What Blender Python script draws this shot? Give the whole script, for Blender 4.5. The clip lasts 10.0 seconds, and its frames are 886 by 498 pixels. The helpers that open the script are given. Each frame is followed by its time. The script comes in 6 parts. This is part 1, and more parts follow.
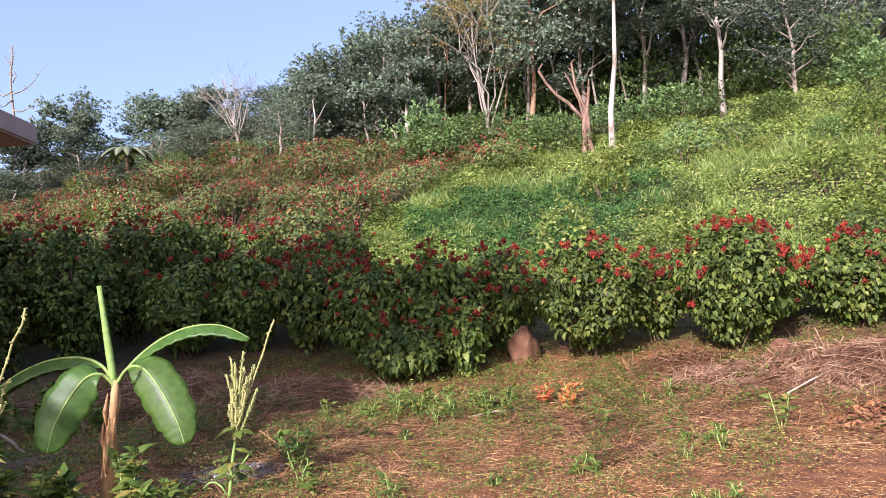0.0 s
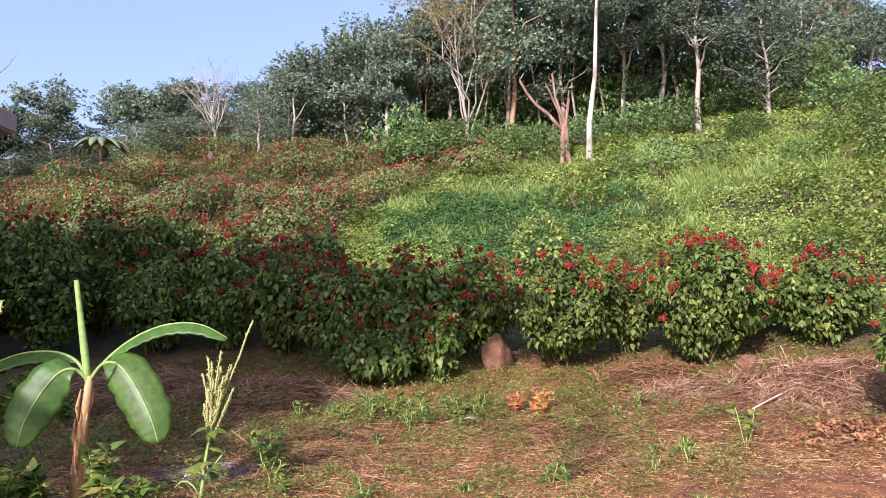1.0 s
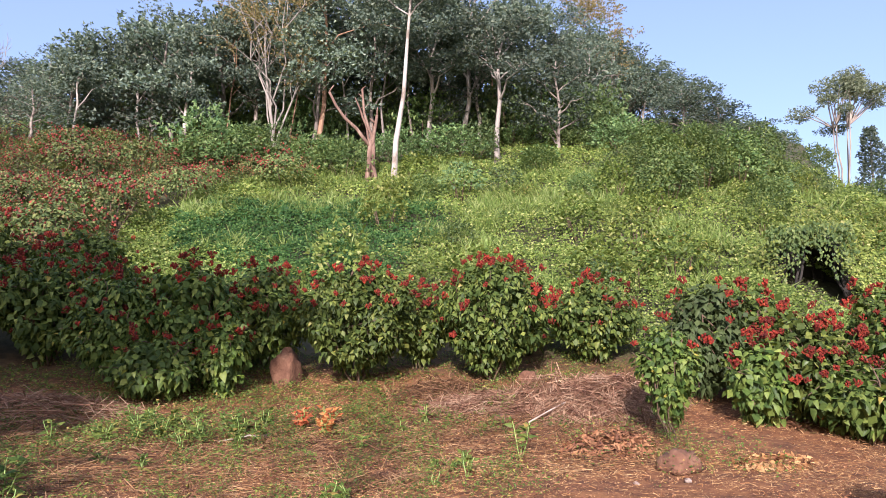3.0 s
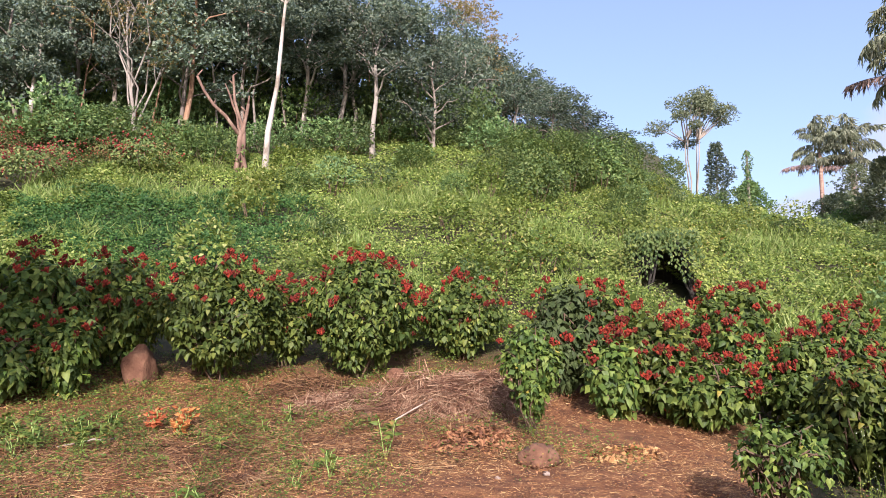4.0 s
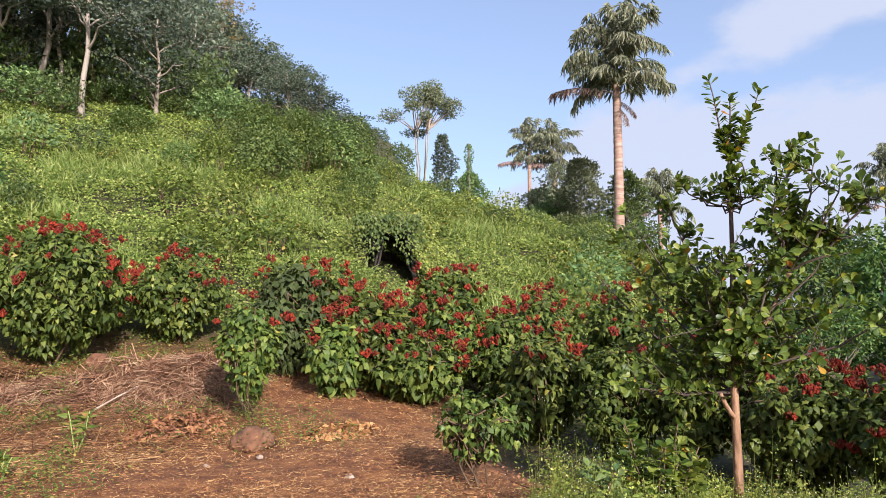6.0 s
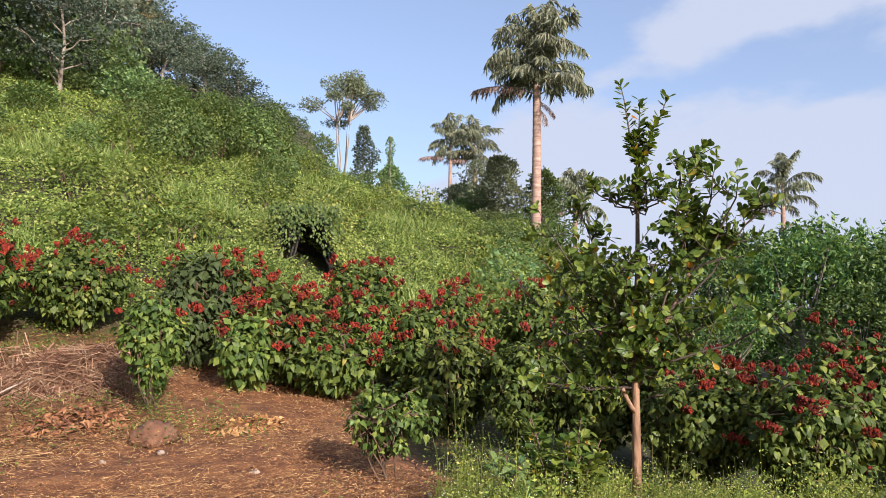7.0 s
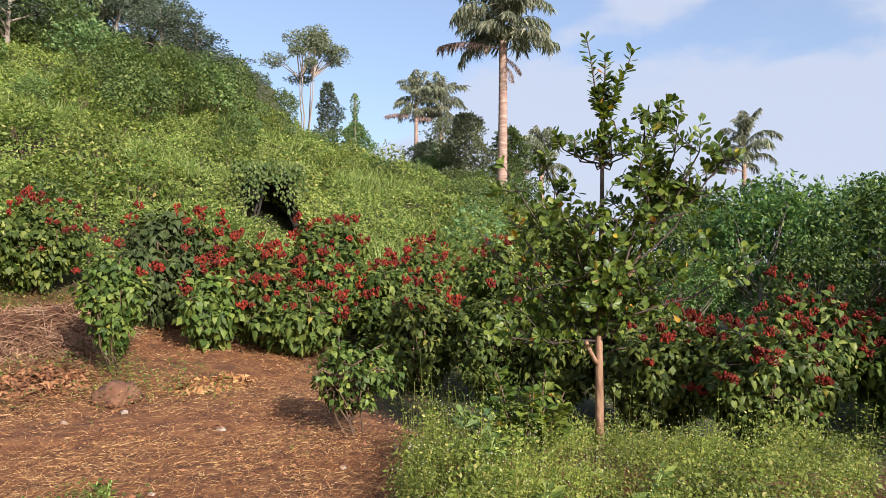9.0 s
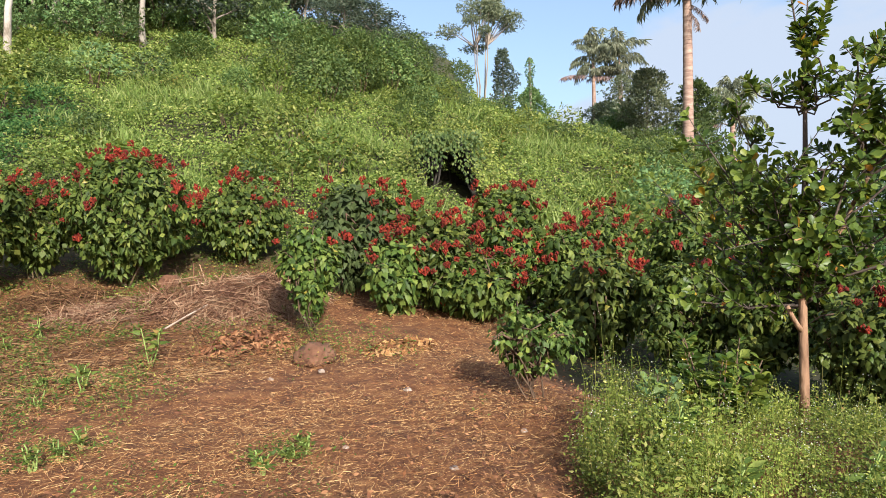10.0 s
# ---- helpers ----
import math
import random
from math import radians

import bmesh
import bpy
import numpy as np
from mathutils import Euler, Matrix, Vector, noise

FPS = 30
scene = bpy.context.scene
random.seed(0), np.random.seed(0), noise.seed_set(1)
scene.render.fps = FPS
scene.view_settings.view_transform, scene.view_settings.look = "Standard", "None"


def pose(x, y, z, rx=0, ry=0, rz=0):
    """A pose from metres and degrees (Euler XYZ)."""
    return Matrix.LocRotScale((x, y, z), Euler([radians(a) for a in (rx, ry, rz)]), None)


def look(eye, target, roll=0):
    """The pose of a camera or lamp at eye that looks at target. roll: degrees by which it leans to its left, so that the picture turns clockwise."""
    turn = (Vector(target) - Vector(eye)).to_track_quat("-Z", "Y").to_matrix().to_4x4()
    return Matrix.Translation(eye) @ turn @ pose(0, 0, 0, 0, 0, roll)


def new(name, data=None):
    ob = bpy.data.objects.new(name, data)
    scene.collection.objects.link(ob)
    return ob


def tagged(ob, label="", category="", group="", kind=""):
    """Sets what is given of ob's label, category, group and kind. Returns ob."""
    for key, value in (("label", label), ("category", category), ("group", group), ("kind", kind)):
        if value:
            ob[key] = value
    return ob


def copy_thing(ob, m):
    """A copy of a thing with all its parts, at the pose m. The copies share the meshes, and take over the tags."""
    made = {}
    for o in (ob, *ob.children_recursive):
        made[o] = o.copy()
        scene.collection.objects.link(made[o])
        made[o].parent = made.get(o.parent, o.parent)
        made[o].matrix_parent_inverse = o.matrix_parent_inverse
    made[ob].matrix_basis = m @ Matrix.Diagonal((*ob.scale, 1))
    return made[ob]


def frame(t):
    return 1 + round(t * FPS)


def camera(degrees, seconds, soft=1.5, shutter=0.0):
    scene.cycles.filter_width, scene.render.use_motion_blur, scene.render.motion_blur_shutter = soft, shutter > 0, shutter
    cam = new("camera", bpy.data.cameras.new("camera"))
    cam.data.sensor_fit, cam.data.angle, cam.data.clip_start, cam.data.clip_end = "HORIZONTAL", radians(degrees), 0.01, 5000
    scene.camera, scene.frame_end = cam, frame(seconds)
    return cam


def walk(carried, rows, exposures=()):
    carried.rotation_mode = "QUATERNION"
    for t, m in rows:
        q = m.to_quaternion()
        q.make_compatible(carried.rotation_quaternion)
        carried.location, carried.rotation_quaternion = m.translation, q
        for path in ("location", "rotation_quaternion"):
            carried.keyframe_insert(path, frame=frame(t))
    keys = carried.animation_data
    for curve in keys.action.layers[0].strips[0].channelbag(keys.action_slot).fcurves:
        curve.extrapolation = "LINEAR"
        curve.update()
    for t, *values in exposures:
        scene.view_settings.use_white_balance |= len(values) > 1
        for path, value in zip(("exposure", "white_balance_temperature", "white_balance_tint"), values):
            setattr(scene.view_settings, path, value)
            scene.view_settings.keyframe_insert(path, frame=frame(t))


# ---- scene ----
cam = camera(64.225, 10.0, soft=0.5)
PATH = [
    (0, look((-0.000, -0.000, 1.500), (-0.003, 9.958, 2.421), -3.49)),
    (0.5, look((-0.071, -0.089, 1.504), (0.099, 9.870, 2.395), -2.56)),
    (1, look((-0.068, -0.075, 1.530), (0.306, 9.872, 2.490), -1.46)),
    (1.5, look((-0.069, -0.049, 1.528), (0.579, 9.872, 2.602), -0.63)),
    (2, look((-0.001, -0.004, 1.522), (1.327, 9.841, 2.670), 0.10)),
    (2.5, look((0.039, 0.050, 1.520), (2.126, 9.758, 2.705), -0.11)),
    (2.7, look((0.054, 0.065, 1.519), (2.540, 9.681, 2.673), -0.14)),
    (3.8, look((0.133, 0.145, 1.510), (4.556, 9.045, 2.624), 0.10)),
    (4, look((0.148, 0.160, 1.509), (4.867, 8.909, 2.601), 0.22)),
    (4.5, look((0.207, 0.185, 1.497), (5.784, 8.419, 2.545), 0.08)),
    (5, look((0.264, 0.206, 1.497), (6.608, 7.876, 2.461), -0.47)),
    (5.5, look((0.300, 0.185, 1.492), (7.357, 7.216, 2.370), -0.31)),
    (5.7, look((0.307, 0.180, 1.493), (7.601, 6.967, 2.349), -0.19)),
    (6.8, look((0.346, 0.151, 1.499), (8.542, 5.830, 2.260), 0.63)),
    (7, look((0.353, 0.146, 1.500), (8.650, 5.678, 2.245), 0.93)),
    (7.5, look((0.383, 0.147, 1.499), (9.100, 5.007, 2.121), 0.83)),
    (8, look((0.395, 0.141, 1.497), (9.352, 4.570, 1.879), 0.88)),
    (8.5, look((0.391, 0.149, 1.490), (9.376, 4.530, 1.766), 0.91)),
    (9, look((0.388, 0.154, 1.475), (8.963, 5.296, 1.647), 0.47)),
    (9.5, look((0.436, 0.180, 1.465), (8.413, 6.210, 1.448), -0.05)),
    (10, look((0.464, 0.181, 1.449), (7.476, 7.305, 1.166), -1.09)),
]
walk(cam, PATH, exposures=[(0, 0.90, 5650, 25), (2.5, 0.80, 5620, 25), (5, 0.66, 5850, 20), (7.5, 0.48, 6000, 17), (8.5, 0.47, 6000, 17), (10, 0.58, 5900, 10)])

# ---- sky and sun ----
SUN_AZ, SUN_EL = 205.0, 27.0
sun_dir = Vector((math.sin(radians(SUN_AZ)) * math.cos(radians(SUN_EL)),
                  math.cos(radians(SUN_AZ)) * math.cos(radians(SUN_EL)), math.sin(radians(SUN_EL))))
world = bpy.data.worlds.new("sky")
scene.world = world
world.use_nodes = True
wn, wl = world.node_tree.nodes, world.node_tree.links
wn.clear()
w_out, w_bg = wn.new("ShaderNodeOutputWorld"), wn.new("ShaderNodeBackground")
w_sky = wn.new("ShaderNodeTexSky")
w_sky.sky_type, w_sky.sun_disc = "NISHITA", False
w_sky.sun_elevation, w_sky.sun_rotation = radians(SUN_EL), radians(SUN_AZ)
w_sky.air_density, w_sky.dust_density, w_sky.ozone_density = 1.0, 2.6, 1.2
w_scale = wn.new("ShaderNodeVectorMath")
w_scale.operation = "SCALE"
w_scale.inputs["Scale"].default_value = 0.15
w_tc, w_map = wn.new("ShaderNodeTexCoord"), wn.new("ShaderNodeMapping")
w_map.inputs["Scale"].default_value, w_map.inputs["Location"].default_value = (1.0, 1.0, 2.2), (3.1, 0.4, 0.0)
w_noise = wn.new("ShaderNodeTexNoise")
w_noise.inputs["Scale"].default_value, w_noise.inputs["Detail"].default_value = 2.3, 9.0
w_noise.inputs["Roughness"].default_value = 0.5
w_dot = wn.new("ShaderNodeVectorMath")
w_dot.operation = "DOT_PRODUCT"
w_dot.inputs[1].default_value = (math.sin(radians(84)) * 0.97, math.cos(radians(84)) * 0.97, 0.2)
w_field = wn.new("ShaderNodeMapRange")
w_field.inputs[1].default_value, w_field.inputs[2].default_value = 0.5, 0.9
w_field.inputs[3].default_value, w_field.inputs[4].default_value = -0.20, 0.075
w_edge, w_side, w_least = wn.new("ShaderNodeVectorMath"), wn.new("ShaderNodeMapRange"), wn.new("ShaderNodeMath")
w_edge.operation, w_least.operation = "DOT_PRODUCT", "MINIMUM"
w_low, w_high = (Vector((math.sin(radians(a)) * math.cos(radians(e)), math.cos(radians(a)) * math.cos(radians(e)), math.sin(radians(e)))) for a, e in ((46, 8), (61, 19)))
w_edge.inputs[1].default_value = w_low.cross(w_high).normalized()
w_side.inputs[1].default_value, w_side.inputs[2].default_value = -0.03, 0.10
w_side.inputs[3].default_value, w_side.inputs[4].default_value = -0.20, 0.075
w_add = wn.new("ShaderNodeMath")
w_add.operation = "ADD"
w_ramp = wn.new("ShaderNodeMapRange")
w_ramp.interpolation_type = "SMOOTHSTEP"
w_ramp.inputs[1].default_value, w_ramp.inputs[2].default_value = 0.45, 0.53
w_ramp.inputs[3].default_value, w_ramp.inputs[4].default_value = 0.24, 0.92
w_mix = wn.new("ShaderNodeMix")
w_mix.data_type = "RGBA"
w_mix.inputs[7].default_value = (0.47, 0.505, 0.56, 1)
wl.new(w_tc.outputs["Generated"], w_sky.inputs["Vector"]) if "Vector" in w_sky.inputs else None
wl.new(w_tc.outputs["Generated"], w_map.inputs["Vector"])
wl.new(w_map.outputs["Vector"], w_noise.inputs["Vector"])
wl.new(w_tc.outputs["Generated"], w_dot.inputs[0])
wl.new(w_dot.outputs["Value"], w_field.inputs[0])
wl.new(w_noise.outputs["Fac"], w_add.inputs[0])
wl.new(w_tc.outputs["Generated"], w_edge.inputs[0])
wl.new(w_edge.outputs["Value"], w_side.inputs[0])
wl.new(w_field.outputs[0], w_least.inputs[0])
wl.new(w_side.outputs[0], w_least.inputs[1])
wl.new(w_least.outputs[0], w_add.inputs[1])
wl.new(w_add.outputs[0], w_ramp.inputs[0])
wl.new(w_sky.outputs[0], w_scale.inputs[0])
wl.new(w_scale.outputs[0], w_mix.inputs[6])
wl.new(w_ramp.outputs[0], w_mix.inputs[0])
wl.new(w_mix.outputs[2], w_bg.inputs["Color"])
wl.new(w_bg.outputs[0], w_out.inputs["Surface"])

sun = new("sun", bpy.data.lights.new("sun", "SUN"))
sun.data.energy, sun.data.angle, sun.data.color = 4.6, radians(0.6), (1.0, 0.91, 0.78)
sun.matrix_world = look(sun_dir * 100, (0, 0, 0))

# ---- materials ----
def shader(name):
    m = bpy.data.materials.new(name)
    m.use_nodes = True
    n = m.node_tree.nodes
    n.clear()
    out = n.new("ShaderNodeOutputMaterial")
    b = n.new("ShaderNodeBsdfPrincipled")
    m.node_tree.links.new(b.outputs[0], out.inputs[0])
    return m, n, m.node_tree.links, b, out


def ramp(n, stops):
    r = n.new("ShaderNodeValToRGB")
    while len(r.color_ramp.elements) < len(stops):
        r.color_ramp.elements.new(0.5)
    for e, (p, c) in zip(r.color_ramp.elements, stops):
        e.position, e.color = p, (*c, 1)
    return r


def noise_tex(n, l, scale, detail=4.0, rough=0.55, coord="Object"):
    tc, t = n.new("ShaderNodeTexCoord"), n.new("ShaderNodeTexNoise")
    l.new(tc.outputs[coord], t.inputs["Vector"])
    t.inputs["Scale"].default_value, t.inputs["Detail"].default_value, t.inputs["Roughness"].default_value = scale, detail, rough
    return t


def leaf_mat(name, stops, rough=0.5, glow=0.3, vary=0.35, patch=0.0, patch_scale=0.5, spec=0.18):
    """Leaf surface: one colour for each leaf out of a ramp, light shining through, tint by plant and by patch."""
    m, n, l, b, out = shader(name)
    geo, r = n.new("ShaderNodeNewGeometry"), ramp(n, stops)
    l.new(geo.outputs["Random Per Island"], r.inputs[0])
    hsv, info, mr = n.new("ShaderNodeHueSaturation"), n.new("ShaderNodeObjectInfo"), n.new("ShaderNodeMapRange")
    mr.inputs[3].default_value, mr.inputs[4].default_value = 1 - vary, 1 + vary
    l.new(info.outputs["Random"], mr.inputs[0])
    t = noise_tex(n, l, 14.0, 3.0)
    mv = n.new("ShaderNodeMapRange")
    mv.inputs[1].default_value, mv.inputs[2].default_value, mv.inputs[3].default_value, mv.inputs[4].default_value = 0.3, 0.7, 0.75, 1.25
    l.new(t.outputs["Fac"], mv.inputs[0])
    mul = n.new("ShaderNodeMath")
    mul.operation = "MULTIPLY"
    l.new(mr.outputs[0], mul.inputs[0])
    l.new(mv.outputs[0], mul.inputs[1])
    last = mul.outputs[0]
    if patch:
        t2 = noise_tex(n, l, patch_scale, 4.0)
        m2, mu2 = n.new("ShaderNodeMapRange"), n.new("ShaderNodeMath")
        m2.inputs[1].default_value, m2.inputs[2].default_value = 0.3, 0.7
        m2.inputs[3].default_value, m2.inputs[4].default_value = 1 - patch, 1 + patch
        mu2.operation = "MULTIPLY"
        l.new(t2.outputs["Fac"], m2.inputs[0])
        l.new(m2.outputs[0], mu2.inputs[0])
        l.new(last, mu2.inputs[1])
        last = mu2.outputs[0]
    l.new(last, hsv.inputs["Value"])
    mh = n.new("ShaderNodeMapRange")
    mh.inputs[3].default_value, mh.inputs[4].default_value = 0.485, 0.51
    l.new(info.outputs["Random"], mh.inputs[0])
    l.new(mh.outputs[0], hsv.inputs["Hue"])
    l.new(r.outputs[0], hsv.inputs["Color"])
    l.new(hsv.outputs[0], b.inputs["Base Color"])
    b.inputs["Roughness"].default_value, b.inputs["Specular IOR Level"].default_value = rough, spec
    tr, mix = n.new("ShaderNodeBsdfTranslucent"), n.new("ShaderNodeMixShader")
    mix.inputs[0].default_value = glow
    bright = n.new("ShaderNodeMix")
    bright.data_type, bright.blend_type = "RGBA", "MULTIPLY"
    bright.inputs[0].default_value = 1.0
    bright.inputs[7].default_value = (1.6, 1.5, 0.7, 1)
    l.new(hsv.outputs[0], bright.inputs[6])
    l.new(bright.outputs[2], tr.inputs["Color"])
    l.new(b.outputs[0], mix.inputs[1])
    l.new(tr.outputs[0], mix.inputs[2])
    l.new(mix.outputs[0], out.inputs[0])
    return m


def rough_mat(name, stops, scale=6.0, rough=0.85, bump=0.4, bump_scale=40.0, stretch=(1, 1, 1), vary=0.0, island=0.0):
    """Bark, stone, plaster: noise at two scales, relief, a tint of its own for each piece where asked."""
    m, n, l, b, out = shader(name)
    tc, mp = n.new("ShaderNodeTexCoord"), n.new("ShaderNodeMapping")
    mp.inputs["Scale"].default_value = stretch
    l.new(tc.outputs["Object"], mp.inputs["Vector"])
    t, t2 = n.new("ShaderNodeTexNoise"), n.new("ShaderNodeTexNoise")
    for x, s in ((t, scale), (t2, bump_scale)):
        l.new(mp.outputs[0], x.inputs["Vector"])
        x.inputs["Scale"].default_value, x.inputs["Detail"].default_value = s, 6.0
    r = ramp(n, stops)
    mixf = n.new("ShaderNodeMath")
    mixf.operation = "MULTIPLY_ADD"
    mixf.inputs[1].default_value, mixf.inputs[2].default_value = 0.35, -0.17
    l.new(t2.outputs["Fac"], mixf.inputs[0])
    add = n.new("ShaderNodeMath")
    l.new(t.outputs["Fac"], add.inputs[0])
    l.new(mixf.outputs[0], add.inputs[1])
    last = add.outputs[0]
    if island:
        geo, mi, a2 = n.new("ShaderNodeNewGeometry"), n.new("ShaderNodeMapRange"), n.new("ShaderNodeMath")
        mi.inputs[3].default_value, mi.inputs[4].default_value = -island, island
        l.new(geo.outputs["Random Per Island"], mi.inputs[0])
        l.new(mi.outputs[0], a2.inputs[0])
        l.new(last, a2.inputs[1])
        last = a2.outputs[0]
    l.new(last, r.inputs[0])
    col = r.outputs[0]
    if vary:
        hsv, info, mr = n.new("ShaderNodeHueSaturation"), n.new("ShaderNodeObjectInfo"), n.new("ShaderNodeMapRange")
        mr.inputs[3].default_value, mr.inputs[4].default_value = 1 - vary, 1 + vary
        l.new(info.outputs["Random"], mr.inputs[0])
        l.new(mr.outputs[0], hsv.inputs["Value"])
        l.new(col, hsv.inputs["Color"])
        col = hsv.outputs[0]
    l.new(col, b.inputs["Base Color"])
    b.inputs["Roughness"].default_value = rough
    bp = n.new("ShaderNodeBump")
    bp.inputs["Strength"].default_value, bp.inputs["Distance"].default_value = bump, 0.02
    l.new(t2.outputs["Fac"], bp.inputs["Height"])
    l.new(bp.outputs[0], b.inputs["Normal"])
    return m


BIXA = leaf_mat("annatto_leaf", [(0.0, (0.036, 0.062, 0.013)), (0.45, (0.075, 0.112, 0.023)), (0.85, (0.138, 0.178, 0.036)), (1.0, (0.205, 0.235, 0.05))], 0.5, 0.15, 0.18, spec=0.17)
BIXA_YOUNG = leaf_mat("young_annatto_leaf", [(0.0, (0.075, 0.13, 0.018)), (0.6, (0.14, 0.195, 0.028)), (0.94, (0.22, 0.245, 0.038)), (1.0, (0.33, 0.25, 0.04))], 0.42, 0.2, 0.15, spec=0.35)
BIXA_GREY = leaf_mat("dull_annatto_leaf", [(0.0, (0.040, 0.062, 0.020)), (1.0, (0.088, 0.118, 0.040))], 0.55, 0.14, 0.1, spec=0.15)
BIXA_FAR = leaf_mat("hill_annatto_leaf", [(0.0, (0.06, 0.096, 0.034)), (0.45, (0.125, 0.168, 0.05)), (0.8, (0.21, 0.235, 0.07)), (0.92, (0.23, 0.17, 0.07)), (1.0, (0.24, 0.09, 0.055))], 0.6, 0.2, 0.4)
POD = rough_mat("red_bristly_pod", [(0.2, (0.09, 0.007, 0.003)), (0.6, (0.215, 0.019, 0.006)), (0.85, (0.34, 0.058, 0.013))], 8.0, 0.95, 0.6, 60.0, vary=0.35, island=0.2)
POD_FAR = rough_mat("dry_red_pod", [(0.25, (0.12, 0.022, 0.015)), (0.6, (0.25, 0.040, 0.024)), (0.85, (0.34, 0.08, 0.04))], 8.0, 0.9, 0.4, 60.0, vary=0.35, island=0.25)
STEM = rough_mat("brown_stem", [(0.2, (0.07, 0.040, 0.024)), (0.8, (0.19, 0.12, 0.07))], 9.0, 0.85, 0.4, 50.0, (1, 1, 0.25))
# extra blue in these leaf colours stands in for distant haze
FOREST = leaf_mat("forest_leaf", [(0.0, (0.066, 0.098, 0.076)), (0.6, (0.130, 0.168, 0.122)), (1.0, (0.24, 0.275, 0.185))], 0.6, 0.2, 0.45, spec=0.14)
# distant haze is put into this pale grey-green leaf colour
RIDGE = leaf_mat("hazy_ridge_leaf", [(0.0, (0.10, 0.128, 0.080)), (0.6, (0.185, 0.215, 0.132)), (1.0, (0.31, 0.33, 0.21))], 0.6, 0.25, 0.1, spec=0.1)
FOREST_WARM = leaf_mat("sparse_yellowing_leaf", [(0.0, (0.13, 0.12, 0.04)), (0.6, (0.22, 0.18, 0.07)), (1.0, (0.34, 0.22, 0.11))], 0.6, 0.25, 0.2)
FOREST_DARK = leaf_mat("dark_ridge_leaf", [(0.0, (0.058, 0.088, 0.068)), (0.6, (0.115, 0.15, 0.108)), (1.0, (0.21, 0.245, 0.165))], 0.6, 0.22, 0.4, spec=0.12)
SHRUB = leaf_mat("undergrowth_leaf", [(0.0, (0.060, 0.112, 0.042)), (0.6, (0.125, 0.19, 0.066)), (1.0, (0.22, 0.285, 0.105))], 0.55, 0.25, 0.35, spec=0.2)
VINE = leaf_mat("creeper_leaf", [(0.0, (0.080, 0.125, 0.028)), (0.5, (0.168, 0.22, 0.046)), (0.85, (0.275, 0.32, 0.072)), (1.0, (0.43, 0.42, 0.155))], 0.5, 0.3, 0.0, 0.3, 0.35, spec=0.15)
VINE_DARK = leaf_mat("dark_creeper_leaf", [(0.0, (0.055, 0.098, 0.032)), (0.6, (0.118, 0.175, 0.052)), (1.0, (0.22, 0.275, 0.088))], 0.5, 0.27, 0.25, spec=0.15)
TEAL = leaf_mat("blue_green_leaf", [(0.0, (0.032, 0.080, 0.024)), (0.5, (0.062, 0.128, 0.034)), (0.85, (0.105, 0.18, 0.045)), (1.0, (0.18, 0.25, 0.07))], 0.5, 0.3, 0.0, 0.25, 0.5, spec=0.15)
GRASS = leaf_mat("tall_grass_blade", [(0.0, (0.10, 0.165, 0.036)), (0.6, (0.19, 0.26, 0.06)), (1.0, (0.33, 0.37, 0.14))], 0.5, 0.3, 0.0, 0.25, 0.6)
WEED = leaf_mat("low_weed_leaf", [(0.0, (0.062, 0.104, 0.020)), (0.6, (0.125, 0.175, 0.033)), (0.86, (0.205, 0.24, 0.046)), (0.93, (0.32, 0.25, 0.065)), (1.0, (0.32, 0.17, 0.06))], 0.5, 0.25, 0.0, 0.35, 1.0, spec=0.18)
CITRUS = leaf_mat("dark_orchard_leaf", [(0.0, (0.032, 0.074, 0.024)), (0.5, (0.080, 0.147, 0.042)), (0.85, (0.16, 0.235, 0.062)), (1.0, (0.26, 0.33, 0.09))], 0.45, 0.25, 0.2, spec=0.22)
JACK = leaf_mat("glossy_fruit_tree_leaf", [(0.0, (0.044, 0.080, 0.016)), (0.6, (0.110, 0.160, 0.028)), (0.95, (0.21, 0.255, 0.044)), (0.982, (0.23, 0.26, 0.045)), (0.990, (0.50, 0.34, 0.03)), (1.0, (0.38, 0.12, 0.03))], 0.38, 0.3, 0.0, spec=0.25)
PALM = leaf_mat("palm_leaflet", [(0.0, (0.10, 0.118, 0.075)), (0.6, (0.195, 0.21, 0.13)), (1.0, (0.36, 0.36, 0.24))], 0.55, 0.15, 0.2)
PALM_DRY = leaf_mat("dry_palm_leaflet", [(0.0, (0.22, 0.15, 0.12)), (1.0, (0.42, 0.31, 0.26))], 0.8, 0.1, 0.1)
BARK_WHITE = rough_mat("pale_bark", [(0.3, (0.20, 0.155, 0.11)), (0.5, (0.44, 0.38, 0.31)), (0.8, (0.64, 0.58, 0.50))], 2.2, 0.8, 0.4, 22.0, (1, 1, 0.5))
BARK_GREY = rough_mat("grey_brown_bark", [(0.25, (0.13, 0.10, 0.075)), (0.6, (0.28, 0.23, 0.18)), (0.9, (0.45, 0.39, 0.32))], 3.0, 0.85, 0.5, 25.0, (1, 1, 0.3), vary=0.3)
BARK_PALE = rough_mat("pale_grey_bark", [(0.25, (0.22, 0.18, 0.14)), (0.6, (0.38, 0.33, 0.27)), (0.9, (0.52, 0.47, 0.40))], 3.0, 0.85, 0.4, 25.0, (1, 1, 0.3), vary=0.2)
BARK_DARK = rough_mat("dark_twig_bark", [(0.25, (0.05, 0.035, 0.028)), (0.6, (0.11, 0.08, 0.06)), (0.9, (0.20, 0.15, 0.11))], 6.0, 0.85, 0.4, 40.0, (1, 1, 0.3))
